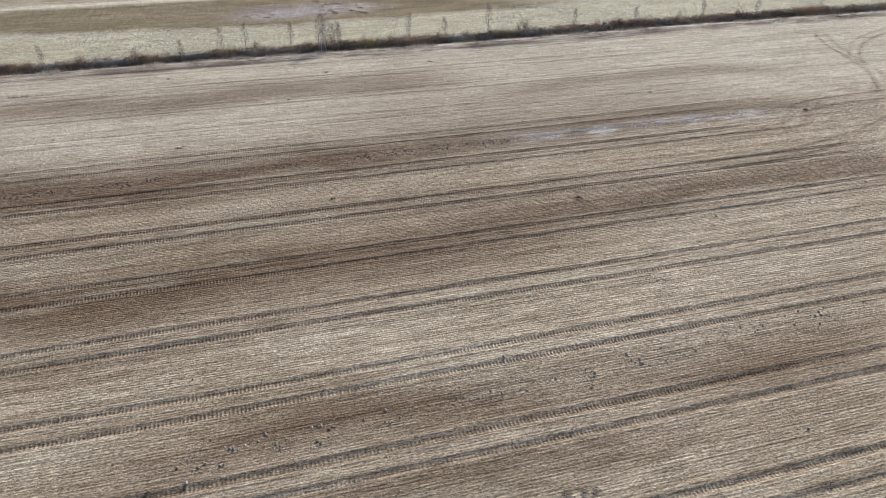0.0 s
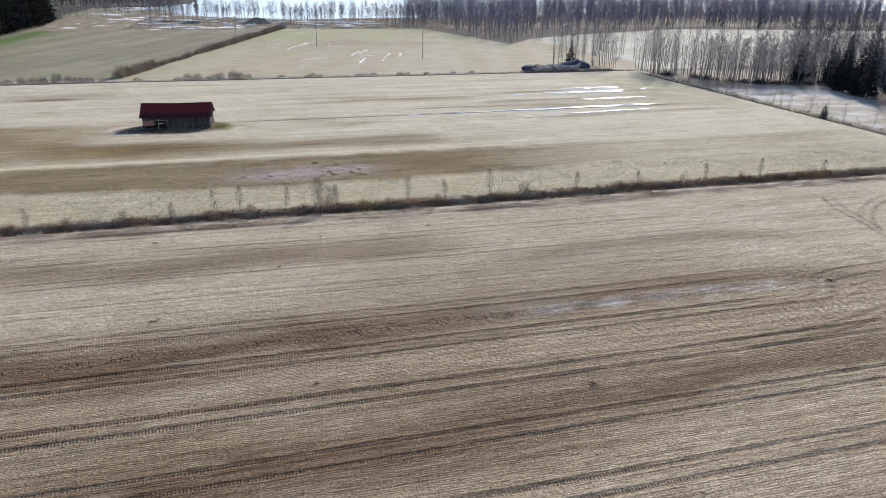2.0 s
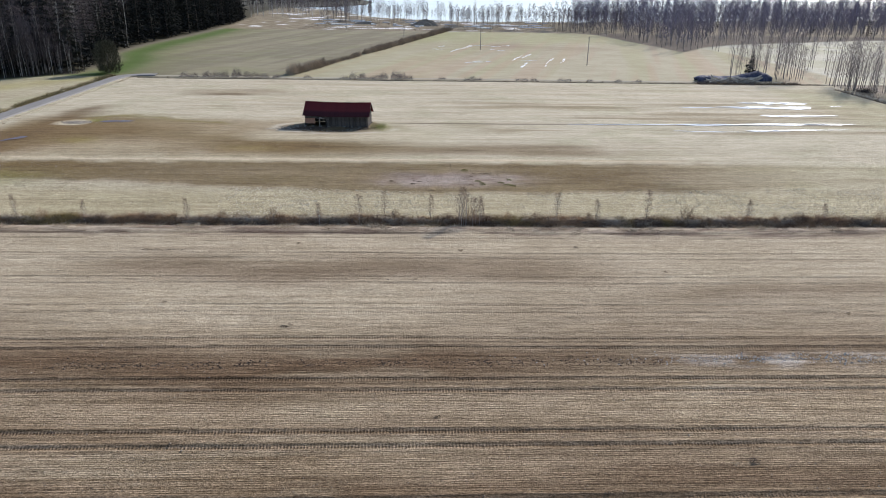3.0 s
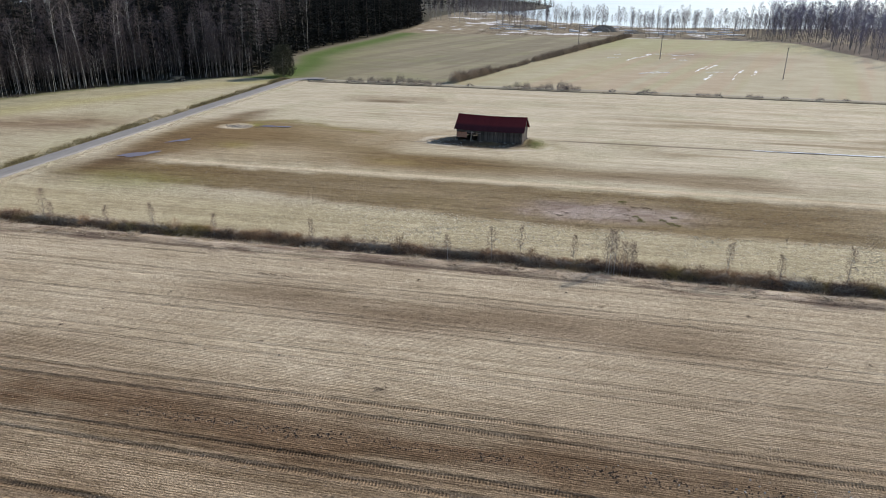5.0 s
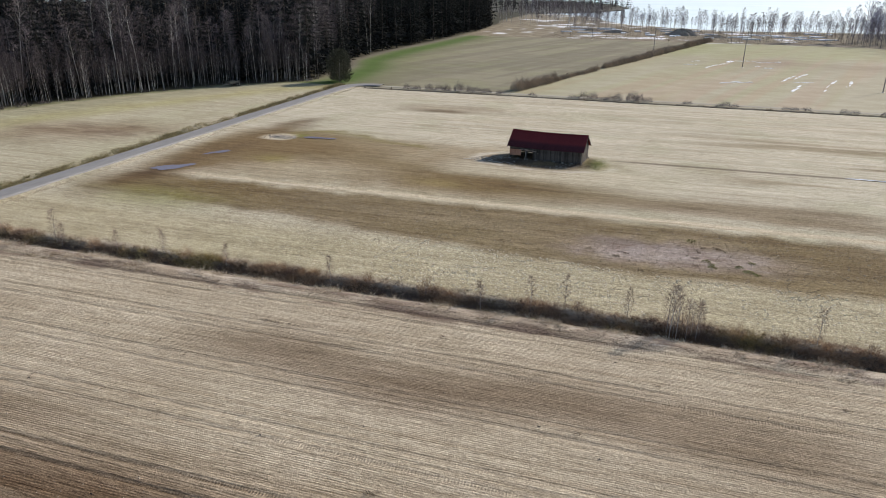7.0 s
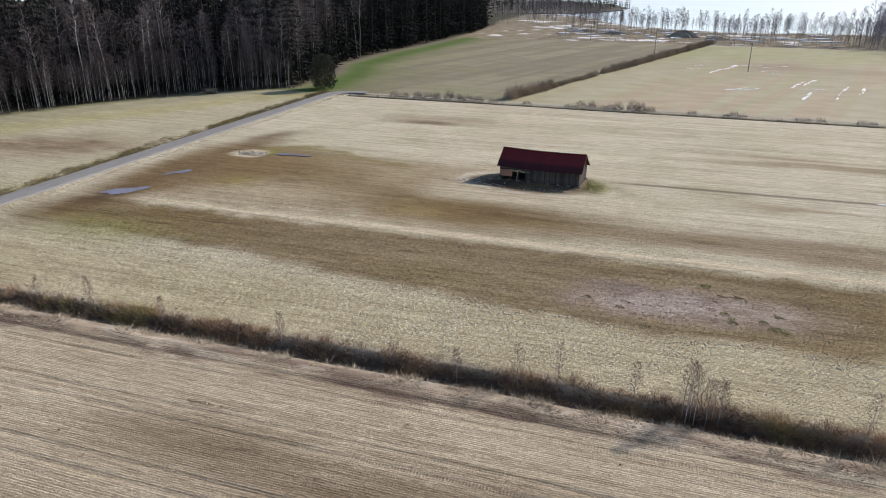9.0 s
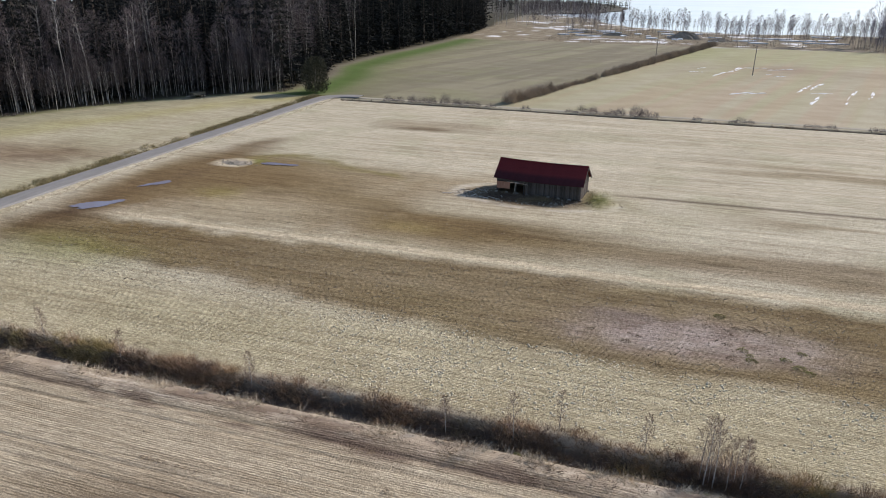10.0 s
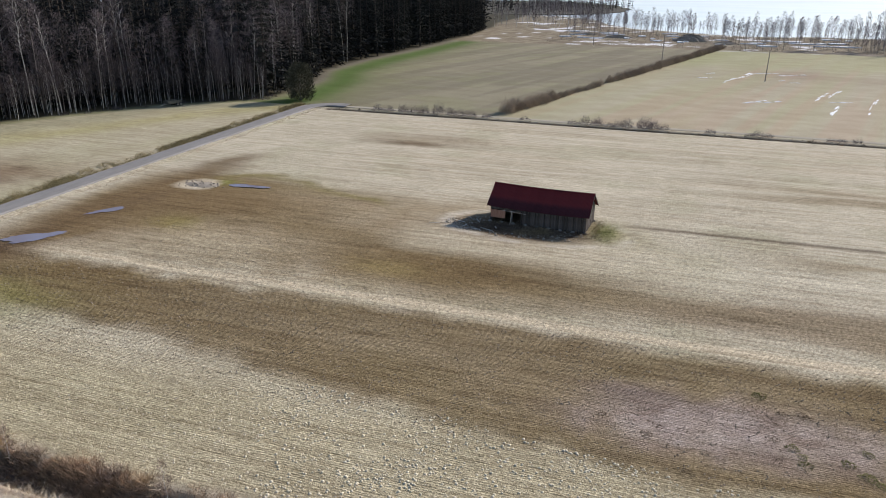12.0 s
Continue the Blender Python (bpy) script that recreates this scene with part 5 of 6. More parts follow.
def ditch_growth():
    x = rng.uniform(-112, 112, 100000)
    y = ditch_line(x) + rng.normal(size=len(x)) * 0.45 + 0.9
    grass("ditch_undergrowth", np.column_stack([x, y]), 0.48, 0.6, 0.02, WEED, "dark tangled dead weeds filling the ditch", 14, 0.12)
    x = clumped(110000, -112, 112, 3, 3.0)
    y = ditch_line(x) + rng.normal(size=len(x)) * 0.42 + 1.0
    grass("ditch_willow_scrub", np.column_stack([x, y]), 0.7, 0.45, 0.018, WILLOW, "rusty and olive brown willow scrub in the ditch", 22, 0.10)
    x = clumped(30000, -112, 112, 5, 1.6)
    y = ditch_line(x) - 1.5 + rng.normal(size=len(x)) * 0.6
    grass("bank_grass", np.column_stack([x, y]), 0.36, 1.0, 0.026, REED, "pale flattened dry grass on the ditch bank", 14, 0.10)
    x = clumped(24000, -112, 112, 6, 1.6)
    y = ditch_line(x) + 1.8 + rng.normal(size=len(x)) * 0.5
    grass("bank_grass", np.column_stack([x, y]), 0.32, 0.8, 0.03, REED, "pale dry grass along the meadow side of the ditch", 14, 0.10)
    x = clumped(26000, -112, 112, 7, 2.2)
    y = ditch_line(x) - 2.5 + rng.normal(size=len(x)) * 0.8
    grass("bank_weeds", np.column_stack([x, y]), 0.2, 1.4, 0.026, SEDGE, "brown dead weeds scattered along the field border", 14, 0.12)
    # the other ditches
    x = clumped(20000, -74, 118, 8, 6.0)
    y = FAR_DITCH_Y + rng.normal(size=len(x)) * 0.5
    grass("far_ditch_growth", np.column_stack([x, y]), 0.5, 0.5, 0.06, WEED, "dark dead weeds lining the far ditch", 8, 0.12)
    y = rng.uniform(95, 200, 12000)
    grass("side_ditch_growth", np.column_stack([SIDE_DITCH_X + rng.normal(size=len(y)) * 0.8, y]), 0.6, 0.5, 0.06, SEDGE, "dark dead weeds lining the side ditch", 8, 0.12)
    # verge of the lane
    y = clumped(64000, 80, 212, 9, 4.0)
    grass("verge_scrub", np.column_stack([ROAD_X - 3.5 + rng.normal(size=len(y)) * 0.6, y]), 0.6, 0.6, 0.035, VERGE, "olive and brown scrub on the verge of the lane", 16, 0.16)
    y = rng.uniform(80, 209, 12000)
    grass("verge_grass", np.column_stack([ROAD_X + 2.5 + rng.normal(size=len(y)) * 0.5, y]), 0.25, 0.8, 0.04, REED, "pale dry grass on the verge of the lane", 8, 0.1)


ditch_growth()


def shrub_geo(seed, height, stems, twigs, width=0.03, foot=0.18, lean_max=0.55):
    r = np.random.default_rng(seed)
    wood, fine = Geo(), Geo()
    for k in range(stems):
        a, lean = r.random() * 6.28, r.uniform(0.1, lean_max)
        top = np.array([math.cos(a) * lean, math.sin(a) * lean, 1]) * height * r.uniform(0.5, 1.05) * (1 - 0.35 * (lean / lean_max) ** 2)
        root = r.normal(size=3) * (foot, foot, 0) * height
        mid = root + (top - root) * 0.5 + r.normal(size=3) * 0.06 * height
        wood.tube([root - (0, 0, 0.1), mid, top], [0.012 * height, 0.008 * height, 0.003], 3, False)
    n = stems * twigs
    a, q, u = r.random(n) * 2 * np.pi, np.sqrt(r.random(n)), r.random(n) ** 1.2
    R = height * (foot + lean_max * 0.55) * np.sqrt(np.clip(1 - u * u * 0.92, 0, 1))
    sector = (a * 9 / (2 * np.pi)).astype(int) % 9
    R = R * r.uniform(0.55, 1.25, 9)[sector]
    b = np.column_stack([R * q * np.cos(a), R * q * np.sin(a), u * height * r.uniform(0.45, 0.95, 9)[sector]])
    d = unit(np.column_stack([0.55 * q * np.cos(a), 0.55 * q * np.sin(a), np.full(n, 0.9)]) + r.normal(size=(n, 3)) * 0.3)
    fine.blades(b, b + d * (height * 0.28 * r.uniform(0.4, 1.1, n))[:, None], width)
    return wood, fine


def dome_geo(seed, height, radius, twigs, width, spread=0.35):
    """A rounded leafless bush: fine twigs that radiate from the foot and end near a lobed dome."""
    r = np.random.default_rng(seed)
    wood, fine = Geo(), Geo()
    a, th = r.random(twigs) * 2 * np.pi, np.arccos(r.uniform(0.12, 1, twigs))
    ph = r.random(3) * 6
    lobe = 1 + 0.10 * np.sin(3 * a + ph[0]) + 0.07 * np.sin(5 * a + 4 * th + ph[1]) + 0.05 * np.sin(9 * a - 6 * th + ph[2])
    tip = np.column_stack([radius * np.sin(th) * np.cos(a), radius * np.sin(th) * np.sin(a), height * np.cos(th)]) * (lobe * r.uniform(0.82, 1.04, twigs))[:, None]
    root = tip * (spread, spread, 0)
    u = r.uniform(0.15, 0.8, twigs)[:, None]
    jit = r.normal(size=(twigs, 3)) * 0.035 * height
    fine.blades(root + (tip - root) * u, root + (tip - root) * np.minimum(u + r.uniform(0.2, 0.45, (twigs, 1)), 1.02) + jit, width * r.uniform(0.6, 1.3, twigs))
    for k in range(9):
        q = tip[k] * (0.9, 0.9, 0.8)
        wood.tube([(0, 0, -0.1), (root[k] + q) / 2 + jit[k], q], [0.014 * height, 0.009 * height, 0.004], 3, False)
    return wood, fine


def shrub(geo, wood, leaf, label, name="shrub", category="shrub"):
    ob = tagged(new(name), label, category=category)
    part("wood", geo[0], wood, ob)
    part("crown", geo[1], leaf, ob)
    return ob


# one broad dark round-crowned tree at the corner of the lane
def round_crown(seed, height, radius, n, width):
    """Dense upright crown that fills a blunt egg from near the ground."""
    r = np.random.default_rng(seed)
    u, a, q = r.random(n), r.random(n) * 2 * np.pi, r.random(n) ** 0.4
    lobe = 1 + 0.16 * np.sin(a * 3 + u * 5) + 0.10 * np.sin(a * 7 - u * 11)
    R = radius * np.clip(1 - np.abs(u * 2 - 0.85) ** 2.6 / 1.6, 0, 1) ** 0.6 * lobe
    b = np.column_stack([R * q * np.cos(a), R * q * np.sin(a), 0.35 + u * (height - 1.1) + 0.3 * np.sin(a * 5)])
    d = unit(np.column_stack([0.6 * np.cos(a), 0.6 * np.sin(a), np.full(n, 0.8)]) + r.normal(size=(n, 3)) * 0.45)
    wood, fine = Geo(), Geo()
    fine.blades(b, b + d * r.uniform(0.35, 0.9, n)[:, None], width)
    return wood, fine


corner = round_crown(80, 9.4, 3.3, 6500, 0.13)
stem = Geo()
stem.tube([(0, 0, -0.3), (0.1, 0, 2.0), (0, 0.1, 6.0)], [0.2, 0.16, 0.05], 8)
corner[0].join(stem)
scatter(tree("juniper_tree", corner, GREY_BARK, PINE, "broad dark round-crowned tree at the bend of the lane"), [(-84.6, 216.8)], "", (1, 1))
# saplings rising out of the near ditch
slender = [birch_geo(130 + k, 1.0 * h, 0.12, 0.16, 22, 14, 0.011, 6, 0.1, haze=300, girth=0.8) for k, h in enumerate((4.6, 3.6, 2.6))]
for geo, sp in zip(slender, ([(8.45, 89.5), (8.75, 89.75), (9.0, 89.5), (8.2, 89.8)], [(20.0, 90.4), (9.8, 89.5), (10.2, 89.9), (10.6, 89.7), (-3.7, 89.9), (-0.8, 91.0), (-58.6, 90.0), (31.0, 90.2)],
                             [(-8.4, 89.6), (4.8, 90.5), (10.9, 90.2), (-57.3, 89.6), (43.5, 90.2), (64.0, 90.4), (-50, 90), (-44, 90.3), (-24, 90.1), (25, 90.2), (53, 90.0), (-36.0, 90.0), (84, 90.2), (73, 90.4)])):
    scatter(tree("birch_sapling", geo, BIRCH_BARK, RED_TWIG, "thin leafless birch sapling growing in the near ditch"), sp, "saplings in the near ditch", (0.8, 1.1))
wide_bush = [dome_geo(140 + k, h, h * 0.55, 700, 0.012, 0.4) for k, h in enumerate((2.1, 1.7))]
for geo, sp in zip(wide_bush, ([(9.6, 90.4), (-4.6, 90.0), (-14, 90.2), (36, 90.3), (-53, 89.9), (60, 90.0), (-66, 90.1)], [(-20, 90.3), (0.5, 90.6), (14, 90.2), (24, 90.3), (-29, 90.0), (-41, 90.2), (47, 90.1), (70, 90.4), (17.5, 90.1), (-75, 90)])):
    scatter(shrub(geo, GREY_BARK, WILLOW, "bushy brown leafless willow in the near ditch"), sp, "willows in the near ditch", (0.7, 1.15))
# green cushions at the edge of the near ditch
scatter(shrub(dome_geo(174, 0.35, 0.4, 320, 0.03, 0.7), GREY_BARK, GREEN, "small fresh green bush at the edge of the ditch", "green_bush", "plant"), [(8.7, 88.2), (-3.0, 88.0)], "green bushes by the ditch", (0.7, 1.1))
# shrubs along the far ditch
grey_bush = [dome_geo(150 + k, h, w, m, 0.03, 0.5) for k, (h, w, m) in enumerate(((3.0, 1.9, 800), (1.9, 2.0, 640), (1.2, 1.5, 380)))]
for geo, sp in zip(grey_bush, ([(-50.5, 211), (-47.3, 211.3), (-44.4, 210.9), (-55.6, 211), (-12.3, 211.2), (-6.4, 211.0), (-1.2, 211.5), (-3.0, 210.9)],
                               [(-59, 211.2), (-61.6, 210.8), (-42, 210.7), (-53, 211.2), (-14.8, 211.4), (-8.2, 210.8), (0.8, 211.3), (18.4, 210.8), (84, 208.6), (92, 208.3), (-39.5, 211.1)],
                               [(-36, 210.8), (-27.8, 211.4), (-17.5, 211), (-10, 211.2), (9.9, 211.2), (17, 210.8), (20.4, 210.9), (31.6, 210.7), (36, 210.8), (33.4, 210.9), (44, 210.9), (46, 210.9), (52, 210.9), (60, 210.7), (66, 211), (86.5, 208), (97, 208)])):
    scatter(shrub(geo, GREY_BARK, SHORE_TWIG, "grey-brown leafless shrub beside the far ditch"), sp, "shrubs beside the far ditch", (0.75, 1.1))
# hedge between the upper fields: tall at its near end, then low and thin, then tall again
hedge = [dome_geo(160 + k, h, 1.9, 1250, 0.036, 0.55) for k, h in enumerate((3.1, 2.7, 3.4))]
spots = []
for y in np.arange(217.5, 404, 1.5):
    if 271 < y < 275:
        continue
    tall = np.interp(y, [217, 236, 243, 268, 284, 330, 404], [1.15, 1.1, 0.58, 0.62, 0.85, 0.95, 0.95])
    spots.append((hedge_x(y) + rng.normal() * 0.3, y, tall))
for k, geo in enumerate(hedge):
    kind = shrub(geo, GREY_BARK, HEDGE, "dense brown leafless bush of a field hedge", "hedge_bush")
    for j, (x, y, tall) in enumerate(spots[k::3]):
        scatter(kind if j == 0 else copy_thing(kind, Matrix()), [(x, y)], "hedge between the upper fields", (tall * 0.74, tall * 1.12))
# verge bushes left of the lane
low_bush = dome_geo(170, 0.85, 1.3, 520, 0.035, 0.6)
spots = [(ROAD_X - 3.8 + rng.normal() * 0.4, y) for y in (112, 121, 127, 133, 139.5, 146, 150, 158, 163, 168, 172, 177, 183, 186, 190, 193, 197, 200, 203, 206, 209)]
scatter(shrub(low_bush, GREY_BARK, VERGE, "low olive-brown bush on the verge of the lane"), spots, "bushes on the lane verge", (0.7, 1.4))
# dark brush along the foot of the eastern birch clump
front = lambda x: float(np.interp(x, [119, 124, 130, 138, 150, 160], [199, 193, 181, 173, 170, 165]))
spots = [(x, front(x) + rng.uniform(-0.5, 3.0)) for x in rng.uniform(121, 158, 46)]
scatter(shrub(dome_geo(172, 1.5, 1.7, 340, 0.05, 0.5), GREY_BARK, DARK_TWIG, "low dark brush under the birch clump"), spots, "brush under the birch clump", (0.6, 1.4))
# dark thicket at the foot of the wood
spots = poisson(60, lambda x, y: -1.5 < edge_at(y) - x < 2.0, (-150, -90, 135, 219), 1.6, 21)
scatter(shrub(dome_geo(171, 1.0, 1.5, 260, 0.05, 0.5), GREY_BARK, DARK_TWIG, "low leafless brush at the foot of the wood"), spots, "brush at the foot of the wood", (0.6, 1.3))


# ---- tussocks of the meadow ----
def tussocks():
    n = 8000
    x, y = rng.uniform(-78, 112, n * 3), rng.uniform(91.6, 104.5, n * 3)
    low = np.interp(x, [-70, -56, -36, -23, -15, -2, 8, 30, 60], [108, 107, 106, 103.2, 103, 101.6, 100.8, 101.5, 104])
    dens = 0.2 + 0.5 * step(0.35, 0.75, fbm(x, y, 5, 3)) * step(-34, -18, x)
    keep = (y < low + 0.3) & (rng.random(n * 3) < dens)
    x, y = x[keep][:n], y[keep][:n]
    g = Geo()
    sides = 6
    a = np.arange(sides) * 2 * np.pi / sides
    r = rng.uniform(0.045, 0.11, len(x)) * (0.6 + 0.5 * step(-34, -18, x))
    z = ground_z(x, y)
    h = r * rng.uniform(0.35, 0.7, len(x))
    rings = []
    for rad, up in ((1.0, -0.25), (0.85, 0.45), (0.4, 0.95)):
        k = rad * rng.uniform(0.8, 1.2, (len(x), sides))
        rings.append(np.stack([x[:, None] + r[:, None] * k * np.cos(a), y[:, None] + r[:, None] * k * np.sin(a), np.broadcast_to((z + h * up)[:, None], k.shape)], -1))
    v = np.stack(rings, 1).reshape(-1, 3)
    base = np.arange(len(x))[:, None] * sides * 3
    quads = np.array([(l * sides + j, l * sides + (j + 1) % sides, (l + 1) * sides + (j + 1) % sides, (l + 1) * sides + j) for l in (0, 1) for j in range(sides)])
    g.add(v, (base[:, :, None] + quads[None]).reshape(-1, 4))
    top = np.array([(12, 13, 14), (12, 14, 15), (12, 15, 16), (12, 16, 17)])
    g.f3.append((base[:, :, None] + top[None]).reshape(-1, 3))
    part("meadow_tussocks", g.mesh("meadow_tussocks", True), TUSSOCK, None, "pale rounded grass tussocks on the meadow", category="grass", kind="stuff")
    b = np.repeat(np.column_stack([x, y]), 4, axis=0) + rng.normal(size=(len(x) * 4, 2)) * 0.08
    grass("tussock_blades", b, 0.16, 0.7, 0.035, REED, "dry blades standing on the tussocks")


tussocks()


# ---- small tufts and clods lying in the stubble field ----
tuft_geo = shrub_geo(180, 0.14, 10, 14, 0.025, 1.5, 1.6)
spots = [(23.7, 44.9), (4.5, 49.6), (54.4, 56.3), (5.9, 39.2), (-37.0, 66.5), (-30.5, 66.6), (-7.5, 62.4), (-12.7, 75.0), (-41.9, 78.0), (20.4, 80.8), (-37.9, 74.9), (-24.9, 79.7), (7.8, 79.7),
         (-7.3, 62.7), (35.6, 48.0), (0.8, 56.5), (41.2, 64.8), (11.4, 18.9), (12.2, 18.8), (12.7, 18.7), (-9.6, 81.7), (3, 72), (-52, 70), (16.6, 33.2), (24.6, 33.0), (31.9, 38.4), (-19, 67), (15, 57.5), (-28, 72.5), (28, 74)] + [(-25.5 + 0.45 * k + (k > 4) * 0.5, 79.8 - 0.02 * k) for k in range(9)]
scatter(shrub(tuft_geo, GREY_BARK, SEDGE, "small dark tuft of dead weeds in the stubble", "weed_tuft", "weed"), spots, "weed tufts in the stubble", (0.6, 1.3))

spots = [(11.4, 18.9), (12.2, 18.8), (12.8, 18.7), (23.7, 44.9), (54.4, 56.3), (-36.7, 66.0), (-7.8, 62.4), (4.6, 49.7)]
scatter(shrub(dome_geo(192, 0.22, 0.36, 170, 0.035, 0.8), GREY_BARK, DARK_TWIG, "dark clump of dead weeds standing in the stubble", "weed_clump", "weed"), spots, "weed clumps in the stubble", (0.6, 1.1))


def clods(name, x, y, small, large, mat, label):
    """Loose lumps lying at those places."""
    v0 = np.array([(1, 0, 0), (-1, 0, 0), (0, 1, 0), (0, -1, 0), (0, 0, 0.9), (0.5, 0.5, 0.6), (-0.5, -0.4, 0.6)])
    f0 = np.array([(0, 2, 5), (2, 4, 5), (4, 0, 5), (0, 4, 3), (2, 1, 4), (1, 3, 6), (3, 4, 6), (4, 1, 6)])
    n = len(x)
    a = rng.random(n) * 2 * np.pi
    v = v0[None] * rng.uniform(0.7, 1.3, (n, 7, 3)) * rng.uniform(small, large, n)[:, None, None]
    v = np.stack([v[..., 0] * np.cos(a)[:, None] - v[..., 1] * np.sin(a)[:, None] + x[:, None], v[..., 0] * np.sin(a)[:, None] + v[..., 1] * np.cos(a)[:, None] + y[:, None],
                  v[..., 2] + ground_z(x, y)[:, None]], -1)
    g = Geo()
    g.add(v.reshape(-1, 3), (np.arange(n)[:, None, None] * 7 + f0[None]).reshape(-1, 3))
    part(name, g, mat, None, label, category="soil", kind="stuff")


x = np.concatenate([rng.uniform(-8, 36, 160), rng.uniform(-40, 60, 100)])
y = np.concatenate([25.9 + 0.05 * (x[:160] - 8) + rng.normal(size=160) * 0.45, rng.uniform(16, 84, 100)])
clods("soil_clods", x, y, 0.05, 0.12, CLOD, "loose brownish clods of soil on the stubble field")
clods("small_clods", rng.uniform(-40, 60, 6000), rng.uniform(15, 60, 6000), 0.02, 0.06, CLOD, "small crumbs of soil over the stubble field")
x = rng.uniform(-24, 22, 700)
clods("dark_clods", x, 56.6 + rng.normal(size=700) * 0.35 + 0.008 * x, 0.03, 0.09, DARK_SOIL, "dark wet clods along a trampled strip of stubble")
x = 36 + rng.normal(size=650) * 9
clods("frosty_clods", x, 57.1 + rng.normal(size=650) * 0.45 + 0.01 * (x - 30), 0.03, 0.085, FROSTED, "whitish frozen clods along a wet strip of stubble")
x, y = rng.uniform(-62, 42, 12000), rng.uniform(101, 136, 12000)
keep = (y < 117.3) | ((rng.random(12000) < 0.2) & (x < -10) & (y < 131))
clods("meadow_crumbs", x[keep], y[keep], 0.03, 0.085, CLOD, "small brown lumps over the damp meadow")

# green tufts and brown weeds on the grey mud
green_geo = dome_geo(190, 0.22, 0.55, 420, 0.035, 0.8)
spots = [(10.3, 112.6), (15.0, 106.0), (15.9, 104.9), (12.3, 105.9), (12.4, 105.0), (16.4, 107.5), (11.8, 106.7), (16.6, 104.4)]
scatter(shrub(green_geo, GREY_BARK, GREEN, "low green cushion of growth on bare mud", "green_tuft", "plant"), spots, "green tufts on the mud", (0.6, 1.15))
spots = [(11.6, 110.7), (13.3, 110.6), (2.8, 106.7), (2.6, 105.2), (10.8, 104.9), (11.1, 109.2), (10.7, 107.3), (3.5, 106.3), (-0.5, 106.6), (5.3, 101.9), (9.0, 110.6), (12.9, 111.0)]
scatter(shrub(dome_geo(191, 0.16, 0.5, 300, 0.03, 0.85), GREY_BARK, SEDGE, "flat dark tuft of dead weeds on bare mud", "weed_tuft", "weed"), spots, "dead weeds on the mud", (0.5, 1.1))
spots = poisson(70, lambda x, y: ((x - 8.6) / 10.5) ** 2 + ((y - 107.4) / 4) ** 2 < 1, (-2, 20, 103, 112), 0.6, 23) + [(-22.0, 126.6), (-22.4, 98.3), (-10.1, 97.8), (-12.0, 98.6), (3.2, 96.0)]
scatter(shrub(tuft_geo, GREY_BARK, SEDGE, "small dark tuft of dead weeds on the meadow", "weed_tuft", "weed"), spots, "weed tufts on the meadow", (0.2, 0.6))


# ---- round the barn: stones, planks, green fringe ----
def barn_litter():
    stones = [stone_mesh("stone", 10 + k) for k in range(3)]
    r = np.random.default_rng(9)
    for k in range(290):
        a = r.random() * 6.28
        spread = r.uniform(0.62, 1.08)
        px, py = -14.4 + 8.6 * math.cos(a) * spread, 142.9 + 3.4 * math.sin(a) * spread
        if (py > 143.3 and -18.5 < px < -5.5) or px > -6.5:
            continue
        s = r.uniform(0.05, 0.17)
        ob = part("stone", stones[k % 3], PALE_STONE, None, "small pale field stone beside the barn", category="stone", group="stones round the barn")
        ob.matrix_basis = Matrix.Translation((px, py, float(ground_z(np.array([px]), np.array([py]))[0]) + 0.03)) @ pose(0, 0, 0, 0, 0, r.random() * 360) @ Matrix.Diagonal((s * 1.2, s, s * 0.7, 1))
    plank = box_mesh("plank", 2.2, 0.14, 0.04, 0.006)
    for k in range(9):
        px, py = -20.3 + r.normal() * 1.6, 142.0 + r.normal() * 0.9
        ob = part("plank", plank, PALE_WOOD, None, "old pale plank lying in the grass by the barn", category="plank", group="planks by the barn")
        ob.matrix_basis = pose(px, py, float(ground_z(np.array([px]), np.array([py]))[0]) + 0.06 + 0.02 * (k % 4), r.normal() * 3, r.normal() * 3, r.normal() * 35) @ Matrix.Diagonal((r.uniform(0.3, 0.8), 1, 1, 1))
    xy = np.column_stack([-13.5 + rng.normal(size=14000) * 4.0, 142.6 + rng.normal(size=14000) * 1.0])
    grass("barn_weeds", xy, 0.3, 0.7, 0.025, SEDGE, "dark dead weeds in front of the barn", 8, 0.15)
    xy = np.column_stack([-3.9 + rng.normal(size=4500) * 0.55, 145.0 + rng.normal(size=4500) * 1.5])
    grass("barn_green_grass", xy, 0.14, 0.7, 0.045, GREEN, "fresh green grass at the sunny gable of the barn")
    xy = np.column_stack([-5.2 + rng.normal(size=900) * 0.35, 146.0 + rng.normal(size=900) * 1.6])
    grass("barn_dry_grass", xy, 0.22, 0.6, 0.03, VERGE, "brown dry stalks at the sunny gable of the barn")


barn_litter()


